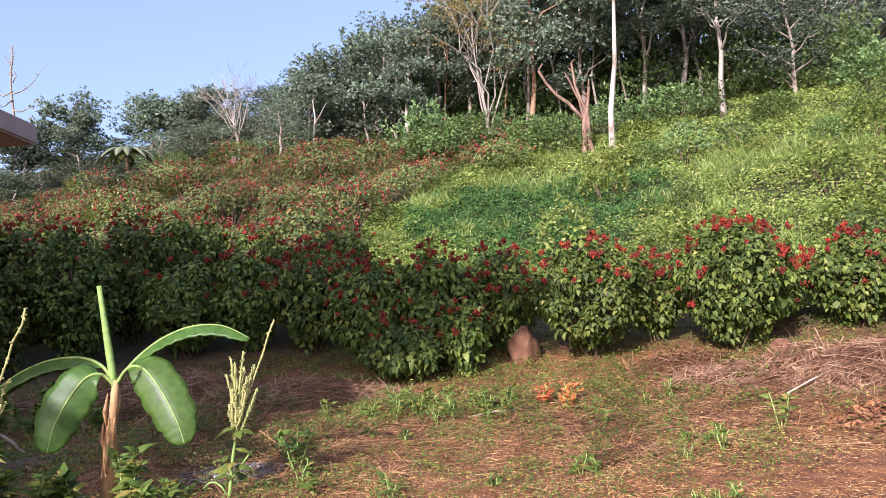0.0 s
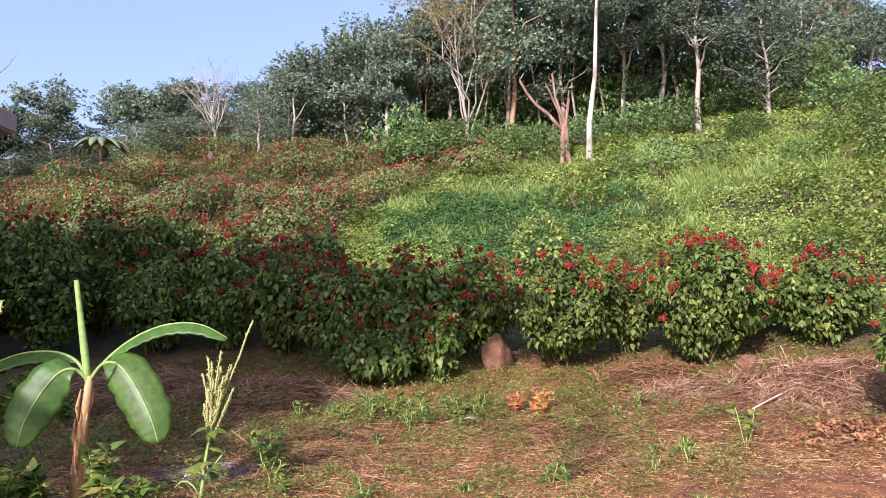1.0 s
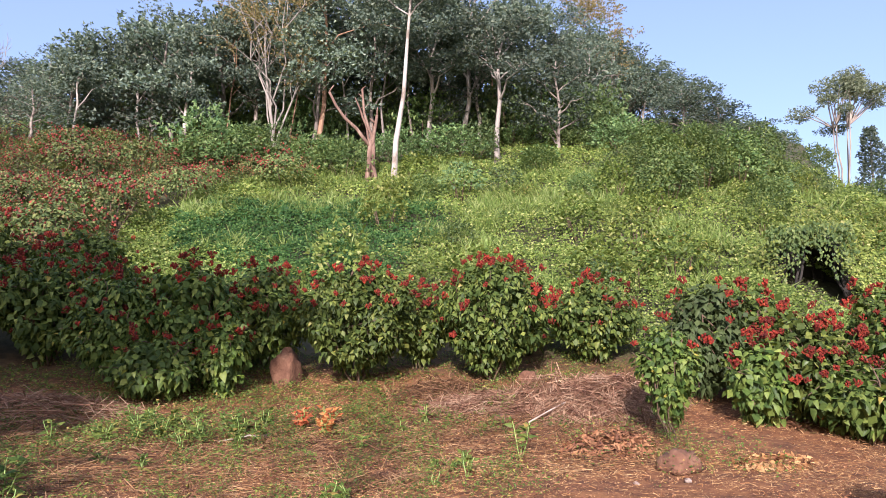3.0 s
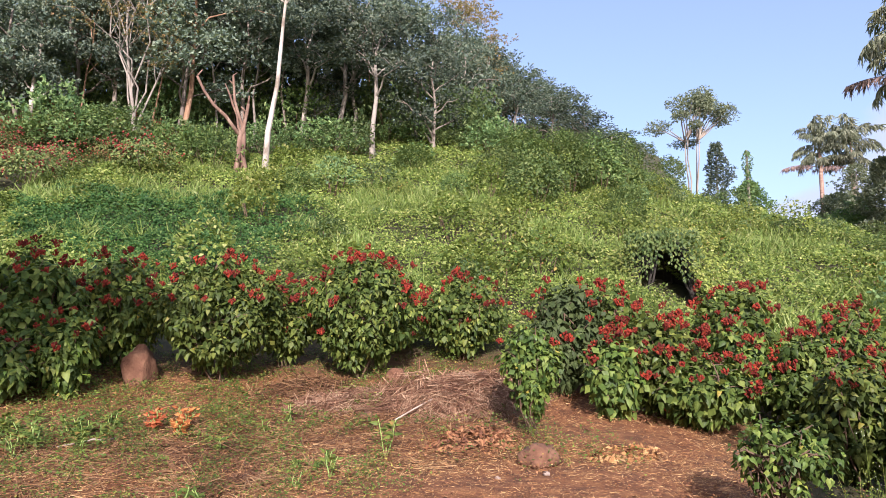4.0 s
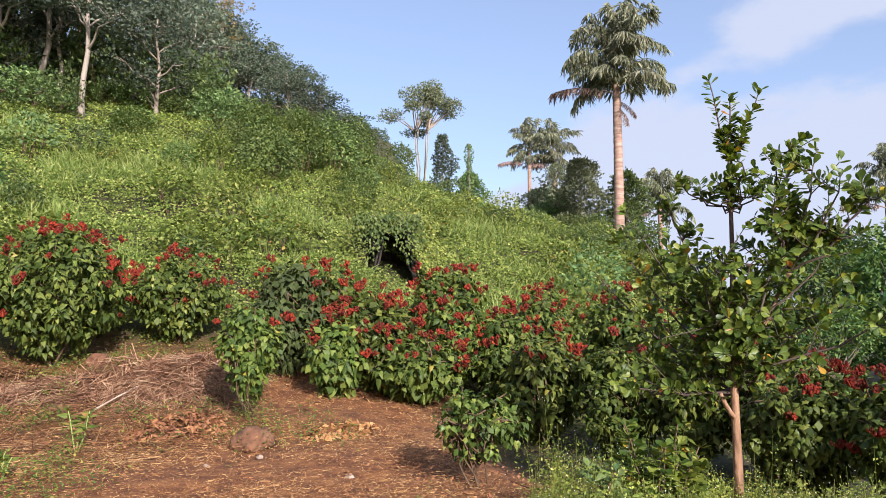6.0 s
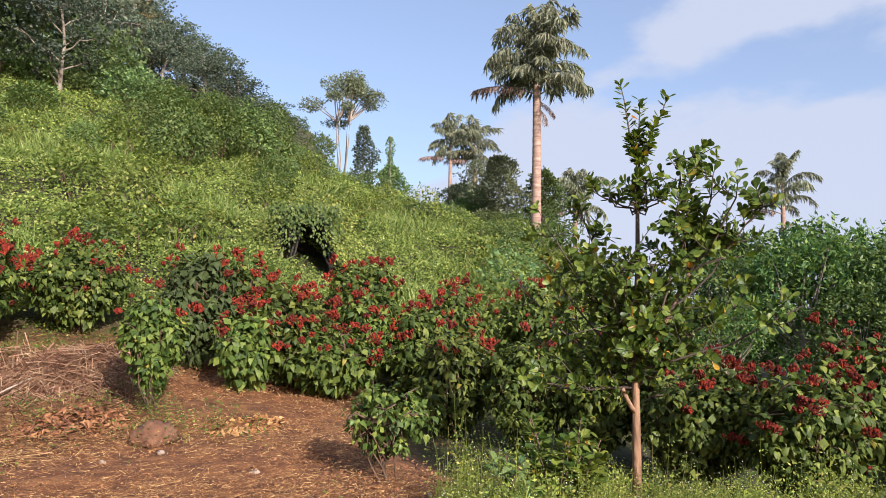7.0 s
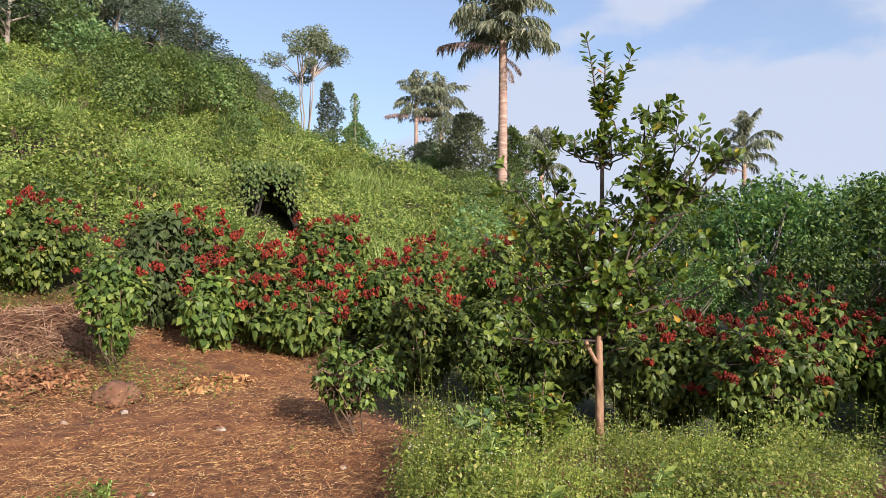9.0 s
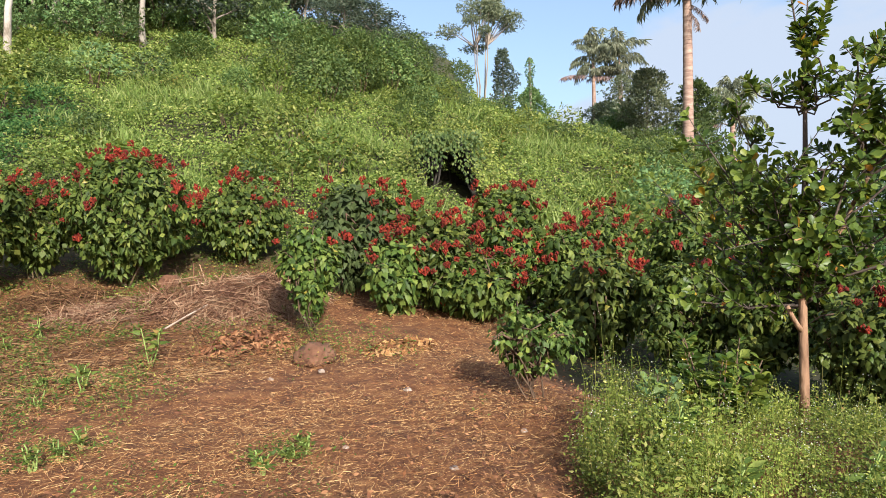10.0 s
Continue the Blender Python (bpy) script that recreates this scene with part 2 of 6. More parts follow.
BARK_RED = rough_mat("split_reddish_bark", [(0.25, (0.09, 0.048, 0.033)), (0.55, (0.21, 0.125, 0.085)), (0.85, (0.40, 0.29, 0.21))], 4.0, 0.9, 0.9, 14.0, (1, 1, 0.3))
BARK_TAN = rough_mat("tan_bark", [(0.25, (0.15, 0.078, 0.042)), (0.55, (0.33, 0.19, 0.108)), (0.85, (0.50, 0.35, 0.23))], 7.0, 0.85, 0.7, 30.0, (1, 1, 0.35))
BARK_PALM = rough_mat("ringed_palm_bark", [(0.25, (0.17, 0.095, 0.07)), (0.55, (0.36, 0.235, 0.175)), (0.85, (0.56, 0.43, 0.34))], 3.0, 0.85, 0.5, 12.0, (0.4, 0.4, 2.5))
STRAW = rough_mat("dry_straw", [(0.1, (0.125, 0.044, 0.014)), (0.4, (0.32, 0.138, 0.044)), (0.65, (0.50, 0.26, 0.09)), (0.92, (0.68, 0.44, 0.19))], 2.0, 0.9, 0.1, 40.0, island=0.46)
STICK = rough_mat("bleached_stick", [(0.25, (0.30, 0.21, 0.15)), (0.8, (0.56, 0.46, 0.36))], 5.0, 0.85, 0.4, 40.0, (1, 1, 1))
STONE = rough_mat("red_laterite_stone", [(0.25, (0.10, 0.042, 0.022)), (0.55, (0.19, 0.09, 0.048)), (0.85, (0.28, 0.16, 0.09))], 5.0, 0.95, 0.8, 25.0)
# near-black tone that paints the shade inside the creeper hollow
HOLLOW_SHADE = rough_mat("hollow_shade", [(0.25, (0.012, 0.010, 0.008)), (0.8, (0.045, 0.036, 0.027))], 6.0, 0.95, 0.5, 30.0)
HEAP_STRAW = rough_mat("pinkish_straw", [(0.1, (0.11, 0.045, 0.024)), (0.45, (0.24, 0.118, 0.062)), (0.7, (0.36, 0.205, 0.115)), (0.95, (0.51, 0.35, 0.21))], 2.0, 0.9, 0.1, 40.0, island=0.36)
DEAD_STALK = rough_mat("dark_dead_stalk", [(0.1, (0.06, 0.026, 0.011)), (0.45, (0.15, 0.068, 0.027)), (0.7, (0.27, 0.14, 0.056)), (0.95, (0.40, 0.25, 0.12))], 2.0, 0.9, 0.1, 40.0, island=0.36)
PALE_STONE = rough_mat("pale_stone", [(0.25, (0.28, 0.20, 0.15)), (0.8, (0.52, 0.44, 0.36))], 6.0, 0.9, 0.5, 30.0)
DRYLEAF = rough_mat("dry_orange_leaf", [(0.15, (0.11, 0.042, 0.02)), (0.5, (0.25, 0.10, 0.04)), (0.85, (0.40, 0.20, 0.085))], 6.0, 0.85, 0.2, 40.0, island=0.3)
CEMENT = rough_mat("weathered_cement", [(0.25, (0.26, 0.21, 0.195)), (0.6, (0.38, 0.31, 0.29)), (0.9, (0.47, 0.40, 0.375))], 1.6, 0.9, 0.3, 30.0)


def ground_material():
    """Red soil with trodden straw near by, darker brown on the slope and under the right-hand shrubs."""
    m, n, l, b, out = shader("red_soil")
    big, mid, fine = noise_tex(n, l, 0.6, 5.0), noise_tex(n, l, 5.0, 6.0), noise_tex(n, l, 60.0, 4.0)
    soil = ramp(n, [(0.25, (0.080, 0.028, 0.010)), (0.5, (0.178, 0.068, 0.022)), (0.72, (0.295, 0.130, 0.044))])
    add = n.new("ShaderNodeMath")
    add.operation = "MULTIPLY_ADD"
    add.inputs[1].default_value = 0.4
    l.new(fine.outputs["Fac"], add.inputs[0])
    half = n.new("ShaderNodeMath")
    half.operation = "MULTIPLY"
    half.inputs[1].default_value = 0.6
    l.new(mid.outputs["Fac"], half.inputs[0])
    l.new(half.outputs[0], add.inputs[2])
    crisp = n.new("ShaderNodeMapRange")
    crisp.inputs[1].default_value, crisp.inputs[2].default_value, crisp.inputs[3].default_value, crisp.inputs[4].default_value = 0.36, 0.64, 0.25, 0.72
    l.new(add.outputs[0], crisp.inputs[0])
    l.new(crisp.outputs[0], soil.inputs[0])
    dark_soil = ramp(n, [(0.3, (0.035, 0.034, 0.014)), (0.7, (0.075, 0.068, 0.027))])
    l.new(mid.outputs["Fac"], dark_soil.inputs[0])
    att = n.new("ShaderNodeAttribute")
    att.attribute_name = "slope"
    f = n.new("ShaderNodeMath")
    f.operation = "MULTIPLY_ADD"
    f.inputs[1].default_value, f.inputs[2].default_value = 0.5, -0.25
    l.new(big.outputs["Fac"], f.inputs[0])
    s = n.new("ShaderNodeMath")
    s.use_clamp = True
    l.new(f.outputs[0], s.inputs[0])
    l.new(att.outputs["Fac"], s.inputs[1])
    mix = n.new("ShaderNodeMix")
    mix.data_type = "RGBA"
    l.new(s.outputs[0], mix.inputs[0])
    l.new(soil.outputs[0], mix.inputs[6])
    l.new(dark_soil.outputs[0], mix.inputs[7])
    l.new(mix.outputs[2], b.inputs["Base Color"])
    b.inputs["Roughness"].default_value = 0.95
    bp = n.new("ShaderNodeBump")
    bp.inputs["Strength"].default_value, bp.inputs["Distance"].default_value = 0.7, 0.03
    l.new(add.outputs[0], bp.inputs["Height"])
    l.new(bp.outputs[0], b.inputs["Normal"])
    return m


SOIL = ground_material()
ASH = rough_mat("grey_ash", [(0.25, (0.20, 0.18, 0.17)), (0.6, (0.42, 0.39, 0.37)), (0.9, (0.62, 0.59, 0.56))], 5.0, 0.95, 0.3, 30.0, island=0.25)
BOARD = rough_mat("brown_board", [(0.25, (0.10, 0.05, 0.035)), (0.8, (0.24, 0.14, 0.10))], 4.0, 0.85, 0.4, 30.0, (1, 6, 1))
ORANGE = leaf_mat("orange_leaf", [(0.0, (0.30, 0.09, 0.03)), (0.6, (0.48, 0.17, 0.05)), (1.0, (0.58, 0.30, 0.10))], 0.7, 0.2, 0.0)

# ---- shaping tools ----
RNG = np.random.default_rng(7)
# the hill: for each bearing (degrees right of +y) where the slope starts and how steep it is
BEARING = (-180, -60, -32, -25, -16, -5, 28, 40, 47, 55, 63, 72, 80, 180)
STEEP = (0, 0.27, 0.33, 0.38, 0.45, 0.46, 0.47, 0.42, 0.37, 0.32, 0.28, 0.12, 0.02, 0)
FOOT = (14, 14, 14, 13.7, 13.3, 13, 12.5, 12, 12.5, 13, 13, 13.5, 14, 14)


def gz(x, y):
    """Height of the ground."""
    x, y = np.asarray(x, float), np.asarray(y, float)
    r, az = np.hypot(x, y), np.degrees(np.arctan2(x, y))
    u = r - np.interp(az, BEARING, FOOT)
    up = np.where(u > 15, u, 2.0 * np.log1p(np.exp(np.clip(u, -40, 15) / 2.0)))
    up = np.where(up > 34, 34 + (up - 34) * 0.35, up)
    up = np.where(up > 60, 60, up)
    crest = np.interp(az, (40, 48), (60, 17.5))
    up = np.where(up > crest, crest + (up - crest) * 0.08, up)
    dip = np.clip((az - 46) / 14, 0, 1) * np.clip((r - 5.5) / 3.0, 0, 1) * np.clip((140 - az) / 30, 0, 1)
    return np.interp(az, BEARING, STEEP) * up - 0.5 * dip * dip * (3 - 2 * dip)


def polar(az, r):
    a = np.radians(az)
    return np.sin(a) * r, np.cos(a) * r


def unit(v):
    v = np.asarray(v, float)
    return v / np.maximum(np.linalg.norm(v, axis=-1, keepdims=True), 1e-9)


class Geo:
    """Collects vertices and triangles and makes one mesh of them."""

    def __init__(self):
        self.v, self.f, self.m, self.n = [], [], [], 0

    def add(self, v, f, mat=0):
        v, f = np.asarray(v, float).reshape(-1, 3), np.asarray(f, int).reshape(-1, 3)
        self.v.append(v)
        self.f.append(f + self.n)
        self.m.append(np.full(len(f), mat))
        self.n += len(v)
        return self

    def mesh(self, name, mats, smooth=True):
        v, f, m = np.concatenate(self.v), np.concatenate(self.f), np.concatenate(self.m)
        me = bpy.data.meshes.new(name)
        me.vertices.add(len(v))
        me.vertices.foreach_set("co", v.astype(np.float32).ravel())
        me.loops.add(len(f) * 3)
        me.loops.foreach_set("vertex_index", f.astype(np.int32).ravel())
        me.polygons.add(len(f))
        me.polygons.foreach_set("loop_start", np.arange(0, len(f) * 3, 3, dtype=np.int32))
        me.polygons.foreach_set("material_index", m.astype(np.int32))
        me.polygons.foreach_set("use_smooth", np.full(len(f), smooth))
        for x in mats:
            me.materials.append(x)
        me.update(calc_edges=True)
        return me


def part(name, geo, mats, parent=None, label="", kind="", smooth=True):
    """One mesh object from a Geo or a ready mesh, under its thing."""
    me = geo.mesh(name, mats if isinstance(mats, (list, tuple)) else [mats], smooth) if isinstance(geo, Geo) else geo
    ob = new(name, me)
    ob.parent = parent
    return tagged(ob, label, kind=kind)


def thing(name, label, category, x=0, y=0, z=None, turn=0, group="", kind=""):
    ob = new(name)
    ob.matrix_basis = pose(x, y, float(gz(x, y)) if z is None else z, 0, 0, turn)
    return tagged(ob, label, category, group, kind)


def tube(geo, pts, radii, k=7, mat=0, cap=True):
    pts = np.asarray(pts, float)
    radii = np.broadcast_to(np.asarray(radii, float), (len(pts),))
    d = unit(np.gradient(pts, axis=0))
    ref = np.where(np.abs(d[:, 2:3]) > 0.95, [[1.0, 0, 0]], [[0, 0, 1.0]])
    ref = np.broadcast_to(ref[:1], d.shape)
    a = unit(np.cross(d, ref))
    b = np.cross(d, a)
    ang = np.arange(k) * 2 * np.pi / k
    v = pts[:, None] + radii[:, None, None] * (np.cos(ang)[None, :, None] * a[:, None] + np.sin(ang)[None, :, None] * b[:, None])
    f = []
    for i in range(len(pts) - 1):
        for j in range(k):
            p, q, r, s = i * k + j, i * k + (j + 1) % k, (i + 1) * k + (j + 1) % k, (i + 1) * k + j
            f += [(p, q, r), (p, r, s)]
    v = v.reshape(-1, 3)
    if cap:
        v = np.vstack([v, pts[:1], pts[-1:]])
        n = len(pts) * k
        f += [(n, (j + 1) % k, j) for j in range(k)] + [(n + 1, n - k + j, n - k + (j + 1) % k) for j in range(k)]
    geo.add(v, f, mat)


def bend(p0, p1, sag=0.0, n=5, jit=0.0, rng=RNG):
    t = np.linspace(0, 1, n)[:, None]
    p = np.asarray(p0, float) * (1 - t) + np.asarray(p1, float) * t
    p[:, 2] += sag * 4 * (t * (1 - t))[:, 0]
    if jit:
        p[1:-1] += rng.normal(0, jit, (n - 2, 3))
    return p


# leaf outlines: across, along, lift; fans round the midrib
HEART = (np.array([(0, .04, 0), (.42, -.02, -.05), (.36, .42, -.07), (0, 1, -.22), (-.36, .42, -.07), (-.42, -.02, -.05), (0, .38, .06)]),
         np.array([(6, 0, 1), (6, 1, 2), (6, 2, 3), (6, 3, 4), (6, 4, 5), (6, 5, 0)]))


def fan(outline, centre):
    """A leaf round its midrib from the right half of its outline."""
    half = np.array(outline)
    rim = np.vstack([half, half[-2:0:-1] * (-1, 1, 1)])
    n = len(rim)
    return np.vstack([rim, [centre]]), np.array([(n, i, (i + 1) % n) for i in range(n)])


FINE_HEART = fan([(0, .05, 0), (.26, -.07, -.03), (.47, .07, -.07), (.45, .30, -.09), (.27, .60, -.10), (.07, .88, -.19), (0, 1.03, -.28)], (0, .33, .05))
SPOON = fan([(0, 0, 0), (.13, .22, -.01), (.40, .52, -.03), (.50, .76, -.05), (.30, .96, -.07), (0, 1.0, -.09)], (0, .6, -.11))
LANCE = fan([(0, 0, 0), (.16, .2, -.01), (.26, .5, -.04), (.14, .82, -.1), (0, 1.0, -.18)], (0, .5, -.07))
OVAL = (np.array([(0, 0, 0), (.5, .45, -.08), (0, 1, -.18), (-.5, .45, -.08)]), np.array([(0, 1, 2), (0, 2, 3)]))
BLADE = (np.array([(-.5, 0, 0), (.5, 0, 0), (.4, .55, .03), (-.4, .55, .03), (0, 1, -.16)]), np.array([(0, 1, 2), (0, 2, 3), (3, 2, 4)]))
SHARD = (np.array([(-.5, 0, 0), (.5, 0, 0), (0, 1, -.05)]), np.array([(0, 1, 2)]))
def spray(seed, k=6, size=.40):
    """A loose clump of small leaves turned every way."""
    r = np.random.default_rng(seed)
    c = unit(r.normal(0, 1, (k, 3))) * r.uniform(.15, .5, (k, 1)) * (1, 1, .6) + (0, .3, 0)
    a = unit(r.normal(0, 1, (k, 3)) * (1, 1, .55)) * size * r.uniform(.7, 1.2, (k, 1))
    b = unit(np.cross(a, unit(r.normal(0, .4, (k, 3)) + (0, 0, 1)))) * size * .5
    v = np.stack([c - a * .5, c + b, c + a * .5 - b * .25], 1)
    return v.reshape(-1, 3), np.arange(k * 3).reshape(k, 3)


SPRAY = spray(3)
STRIP = (np.array([(-.5, 0, 0), (.5, 0, 0), (.5, 1, 0), (-.5, 1, 0)]), np.array([(0, 1, 2), (0, 2, 3)]))


def leaves(geo, p, d, nrm, length, width, outline, mat=0):
    p, d = np.asarray(p, float), unit(d)
    x = unit(np.cross(d, nrm))
    nn = np.cross(x, d)
    t, f = outline
    length = np.broadcast_to(length, (len(p),))[:, None, None]
    width = np.broadcast_to(width, (len(p),))[:, None, None]
    v = p[:, None] + x[:, None] * t[None, :, :1] * width + d[:, None] * t[None, :, 1:2] * length + nn[:, None] * t[None, :, 2:] * length
    k = len(t)
    ff = f[None] + (np.arange(len(p)) * k)[:, None, None]
    geo.add(v.reshape(-1, 3), ff.reshape(-1, 3), mat)


def sphere_dirs(n, rng, low=-1.0):
    z = rng.uniform(low, 1, n)
    a = rng.uniform(0, 2 * np.pi, n)
    s = np.sqrt(1 - z * z)
    return np.stack([s * np.cos(a), s * np.sin(a), z], 1)


ICO = None


def ico():
    global ICO
    if ICO is None:
        bm = bmesh.new()
        bmesh.ops.create_icosphere(bm, subdivisions=1, radius=1)
        bm.verts.ensure_lookup_table()
        ICO = (np.array([v.co[:] for v in bm.verts]), np.array([[v.index for v in f.verts] for f in bm.faces]))
        bm.free()
    return ICO


def rock_mesh(name, mat, size, seed):
    bm = bmesh.new()
    bmesh.ops.create_icosphere(bm, subdivisions=3, radius=1)
    for v in bm.verts:
        d = 1.1 + 0.40 * noise.noise(v.co * 1.3 + Vector((seed, 0, 0))) + 0.20 * noise.noise(v.co * 3.5 + Vector((0, seed, 0))) + 0.07 * noise.noise(v.co * 9 + Vector((0, seed, 3)))
        c = v.co * d
        v.co = Vector((max(-.88, min(.88, c.x)) * size[0], max(-.88, min(.88, c.y)) * size[1], max(-.6, min(1.15, c.z)) * size[2]))
    me = bpy.data.meshes.new(name)
    bm.to_mesh(me)
    bm.free()
    me.materials.append(mat)
    for q in me.polygons:
        q.use_smooth = True
    return me

# ---- ground ----
def ground_sheet():
    """One sheet out to the horizon, fine near the camera."""
    rad = np.concatenate([[0], np.arange(0.6, 14, 0.16), np.arange(14, 46, 0.5), 46 * 1.16 ** np.arange(0, 28)])
    n = 300
    ang = np.arange(n) * 2 * np.pi / n
    rr, aa = np.meshgrid(rad[1:], ang, indexing="ij")
    x, y = (rr * np.sin(aa)).ravel(), (rr * np.cos(aa)).ravel()
    x, y = np.append(x, 0), np.append(y, 0)
    z = gz(x, y)
    for i in range(len(x)):
        if x[i] ** 2 + y[i] ** 2 < 2500:
            z[i] += 0.05 * noise.noise((x[i] * 0.9, y[i] * 0.9, 0)) + 0.022 * noise.noise((x[i] * 3.4, y[i] * 3.4, 5))
    hub = len(x) - 1
    i, j = np.meshgrid(np.arange(len(rad) - 2), np.arange(n), indexing="ij")
    a, b = (i * n + j).ravel(), (i * n + (j + 1) % n).ravel()
    f = np.concatenate([np.stack([a, b + n, b], 1), np.stack([a, a + n, b + n], 1)])
    f = np.concatenate([f, np.stack([np.full(n, hub), np.arange(n), (np.arange(n) + 1) % n], 1)])
    me = Geo().add(np.stack([x, y, z], 1), f[:, ::-1]).mesh("ground", [SOIL])
    att = me.attributes.new("slope", "FLOAT", "POINT")
    r, az = np.hypot(x, y), np.degrees(np.arctan2(x, y))
    under = np.clip((r - np.interp(az, BEARING, FOOT) + 0.5) / 2.5, 0, 1)
    under = np.maximum(under, np.clip((az - 47) / 9, 0, 1) * np.clip((r - 7.5) / 1.5, 0, 1))
    under[hub] = 0
    att.data.foreach_set("value", under.astype(np.float32))
    return tagged(new("ground", me), "red soil ground rising into a green slope", "ground", kind="structure")


ground_sheet()


# ---- annatto shrubs ----
def pod_cluster_mesh(seed, mat, pods=14, size=0.2):
    rng, g = np.random.default_rng(seed), Geo()
    v, f = ico()
    for i in range(pods):
        c = sphere_dirs(1, rng, -0.3)[0] * rng.uniform(0.25, 0.75) * size * (1, 1, .8) + (0, 0, 0.3 * size)
        s = rng.uniform(0.075, 0.115) * size
        spike = 1 + (np.arange(len(v)) % 2) * 0.8
        g.add(v * spike[:, None] * (s, s, s * 1.35) + c, f)
        tube(g, [(0, 0, -0.1 * size), c], 0.012, 3, 0, False)
    return g.mesh("seed_head", [mat], False)


def far_pod_mesh(seed):
    rng, g = np.random.default_rng(seed), Geo()
    v = np.array([(1, 0, 0), (-1, 0, 0), (0, 1, 0), (0, -1, 0), (0, 0, 1.3), (0, 0, -1.3)])
    f = [(0, 2, 4), (2, 1, 4), (1, 3, 4), (3, 0, 4), (2, 0, 5), (1, 2, 5), (3, 1, 5), (0, 3, 5)]
    for i in range(11):
        c = sphere_dirs(1, rng, -0.2)[0] * rng.uniform(0.03, 0.14) + (0, 0, 0.06)
        g.add(v * 0.036 * rng.uniform(.8, 1.2) + c, f)
        tube(g, [(0, 0, -.05), c], .01, 3, 0, False)
    return g.mesh("seed_head", [POD], False)


FAR_PODS = [far_pod_mesh(i) for i in range(4)]
POD_MESHES = [pod_cluster_mesh(i, POD, 13 + 2 * i, 0.21 + 0.03 * i) for i in range(4)]


def annatto(name, label, h, rx, ry, nshoot, npod, seed, leaf=0.16, mat=BIXA, low=0.03, group="annatto shrubs", fine=False):
    """A shrub: stems from the root, shoots all over an uneven crown, drooping heart-shaped leaves round each shoot, red pods at the tips."""
    rng = np.random.default_rng(seed)
    root = thing(name, label, "shrub", group=group)
    tips = sphere_dirs(nshoot, rng, -0.92)
    lump = np.array([1 + 0.33 * noise.noise(Vector(t) * 2.1 + Vector((seed * 1.7, 0, 0))) for t in tips])
    c0 = h * (1 + low) / 2
    pos = tips * np.array([rx, ry, h * (1 - low) / 2]) * lump[:, None] * rng.uniform(0.82, 1.0, nshoot)[:, None] + (0, 0, c0)
    waist = np.clip(.55 + .45 * (pos[:, 2] / h - low) / .45, .55, 1)
    pos[:, :2] *= waist[:, None]
    pos[:, 2] = np.maximum(pos[:, 2], 0.12)
    g, stems = Geo(), []
    for i in range(6):
        a = rng.uniform(0, 2 * np.pi)
        top = np.array([np.cos(a) * rx * 0.55, np.sin(a) * ry * 0.55, h * rng.uniform(0.5, 0.75)])
        st = bend((rng.normal(0, .05), rng.normal(0, .05), -0.08), top, -0.04, 5, 0.03, rng)
        tube(g, st, np.linspace(0.017, 0.008, 5) * ((0.7 + h * 0.2) if rx > .45 else .6), 6)
        for j in rng.choice(nshoot, 5, replace=False):
            tube(g, bend(st[rng.integers(2, 5)], pos[j], 0.05, 4, 0.02, rng), np.linspace(0.011, 0.005, 4), 4)
        stems.append(part("stem", g, STEM, root))
        g = Geo()
    # each shoot carries a whorl of leaves that hang outwards round it, small pale ones at the tip
    per = 13
    n = nshoot * per
    axis = unit(tips * (1, 1, 0.7) + (0, 0, 0.42) + rng.normal(0, 0.22, (nshoot, 3)))
    e1 = unit(np.cross(axis, rng.normal(0, 1, (nshoot, 3))))
    e2 = np.cross(axis, e1)
    u = np.tile((np.arange(per) + 0.5) / per, nshoot)
    turn = np.tile(np.arange(per) * 2.4, nshoot) + np.repeat(rng.uniform(0, 6.28, nshoot), per) + rng.normal(0, .25, n)
    ax = np.repeat(axis, per, 0)
    o = np.cos(turn)[:, None] * np.repeat(e1, per, 0) + np.sin(turn)[:, None] * np.repeat(e2, per, 0)
    ln = leaf * (0.55 + 0.75 * u ** 0.7) * rng.uniform(0.75, 1.15, n)
    p = np.repeat(pos, per, 0) - ax * (u * leaf * 2.2)[:, None] + (o + ax * .25) * ln[:, None] * .5 + rng.normal(0, .02, (n, 3))
    p[:, 2] = np.maximum(p[:, 2], 0.10)
    d = unit(o * 0.7 + ax * (0.35 - .35 * u)[:, None] - np.stack([0 * u, 0 * u, 0.35 + 0.6 * u], 1) + rng.normal(0, 0.2, (n, 3)))
    nr = unit(ax * 0.55 + o * 0.45 + (0, 0, 0.4) + rng.normal(0, 0.28, (n, 3)))
    wd = ln * rng.uniform(0.66, 0.84, n)
    young = (u < .24) & np.repeat(rng.random(nshoot) < (.5 if mat is BIXA else .1), per)
    g = Geo()
    for q, slot in ((~young, 0), (young, 1)):
        leaves(g, p[q], d[q], nr[q], ln[q], wd[q], FINE_HEART if fine else HEART, slot)
    # older leaves fill the inside
    k = int(n * .42)
    t = sphere_dirs(k, rng, -0.9)
    q = t * np.array([rx, ry, h * (1 - low) / 2]) * rng.uniform(0.35, 0.86, (k, 1)) + (0, 0, c0)
    q[:, 2] = np.maximum(q[:, 2], 0.08)
    li = leaf * rng.uniform(.8, 1.25, k)
    leaves(g, q, unit(t * .5 + (0, 0, -.6) + rng.normal(0, .5, (k, 3))), unit(t + rng.normal(0, .5, (k, 3))), li, li * .8, OVAL)
    part("foliage", g, [mat, BIXA_YOUNG], root, "drooping heart-shaped green leaves", "stuff")
    npod = int(npod * 2.9)
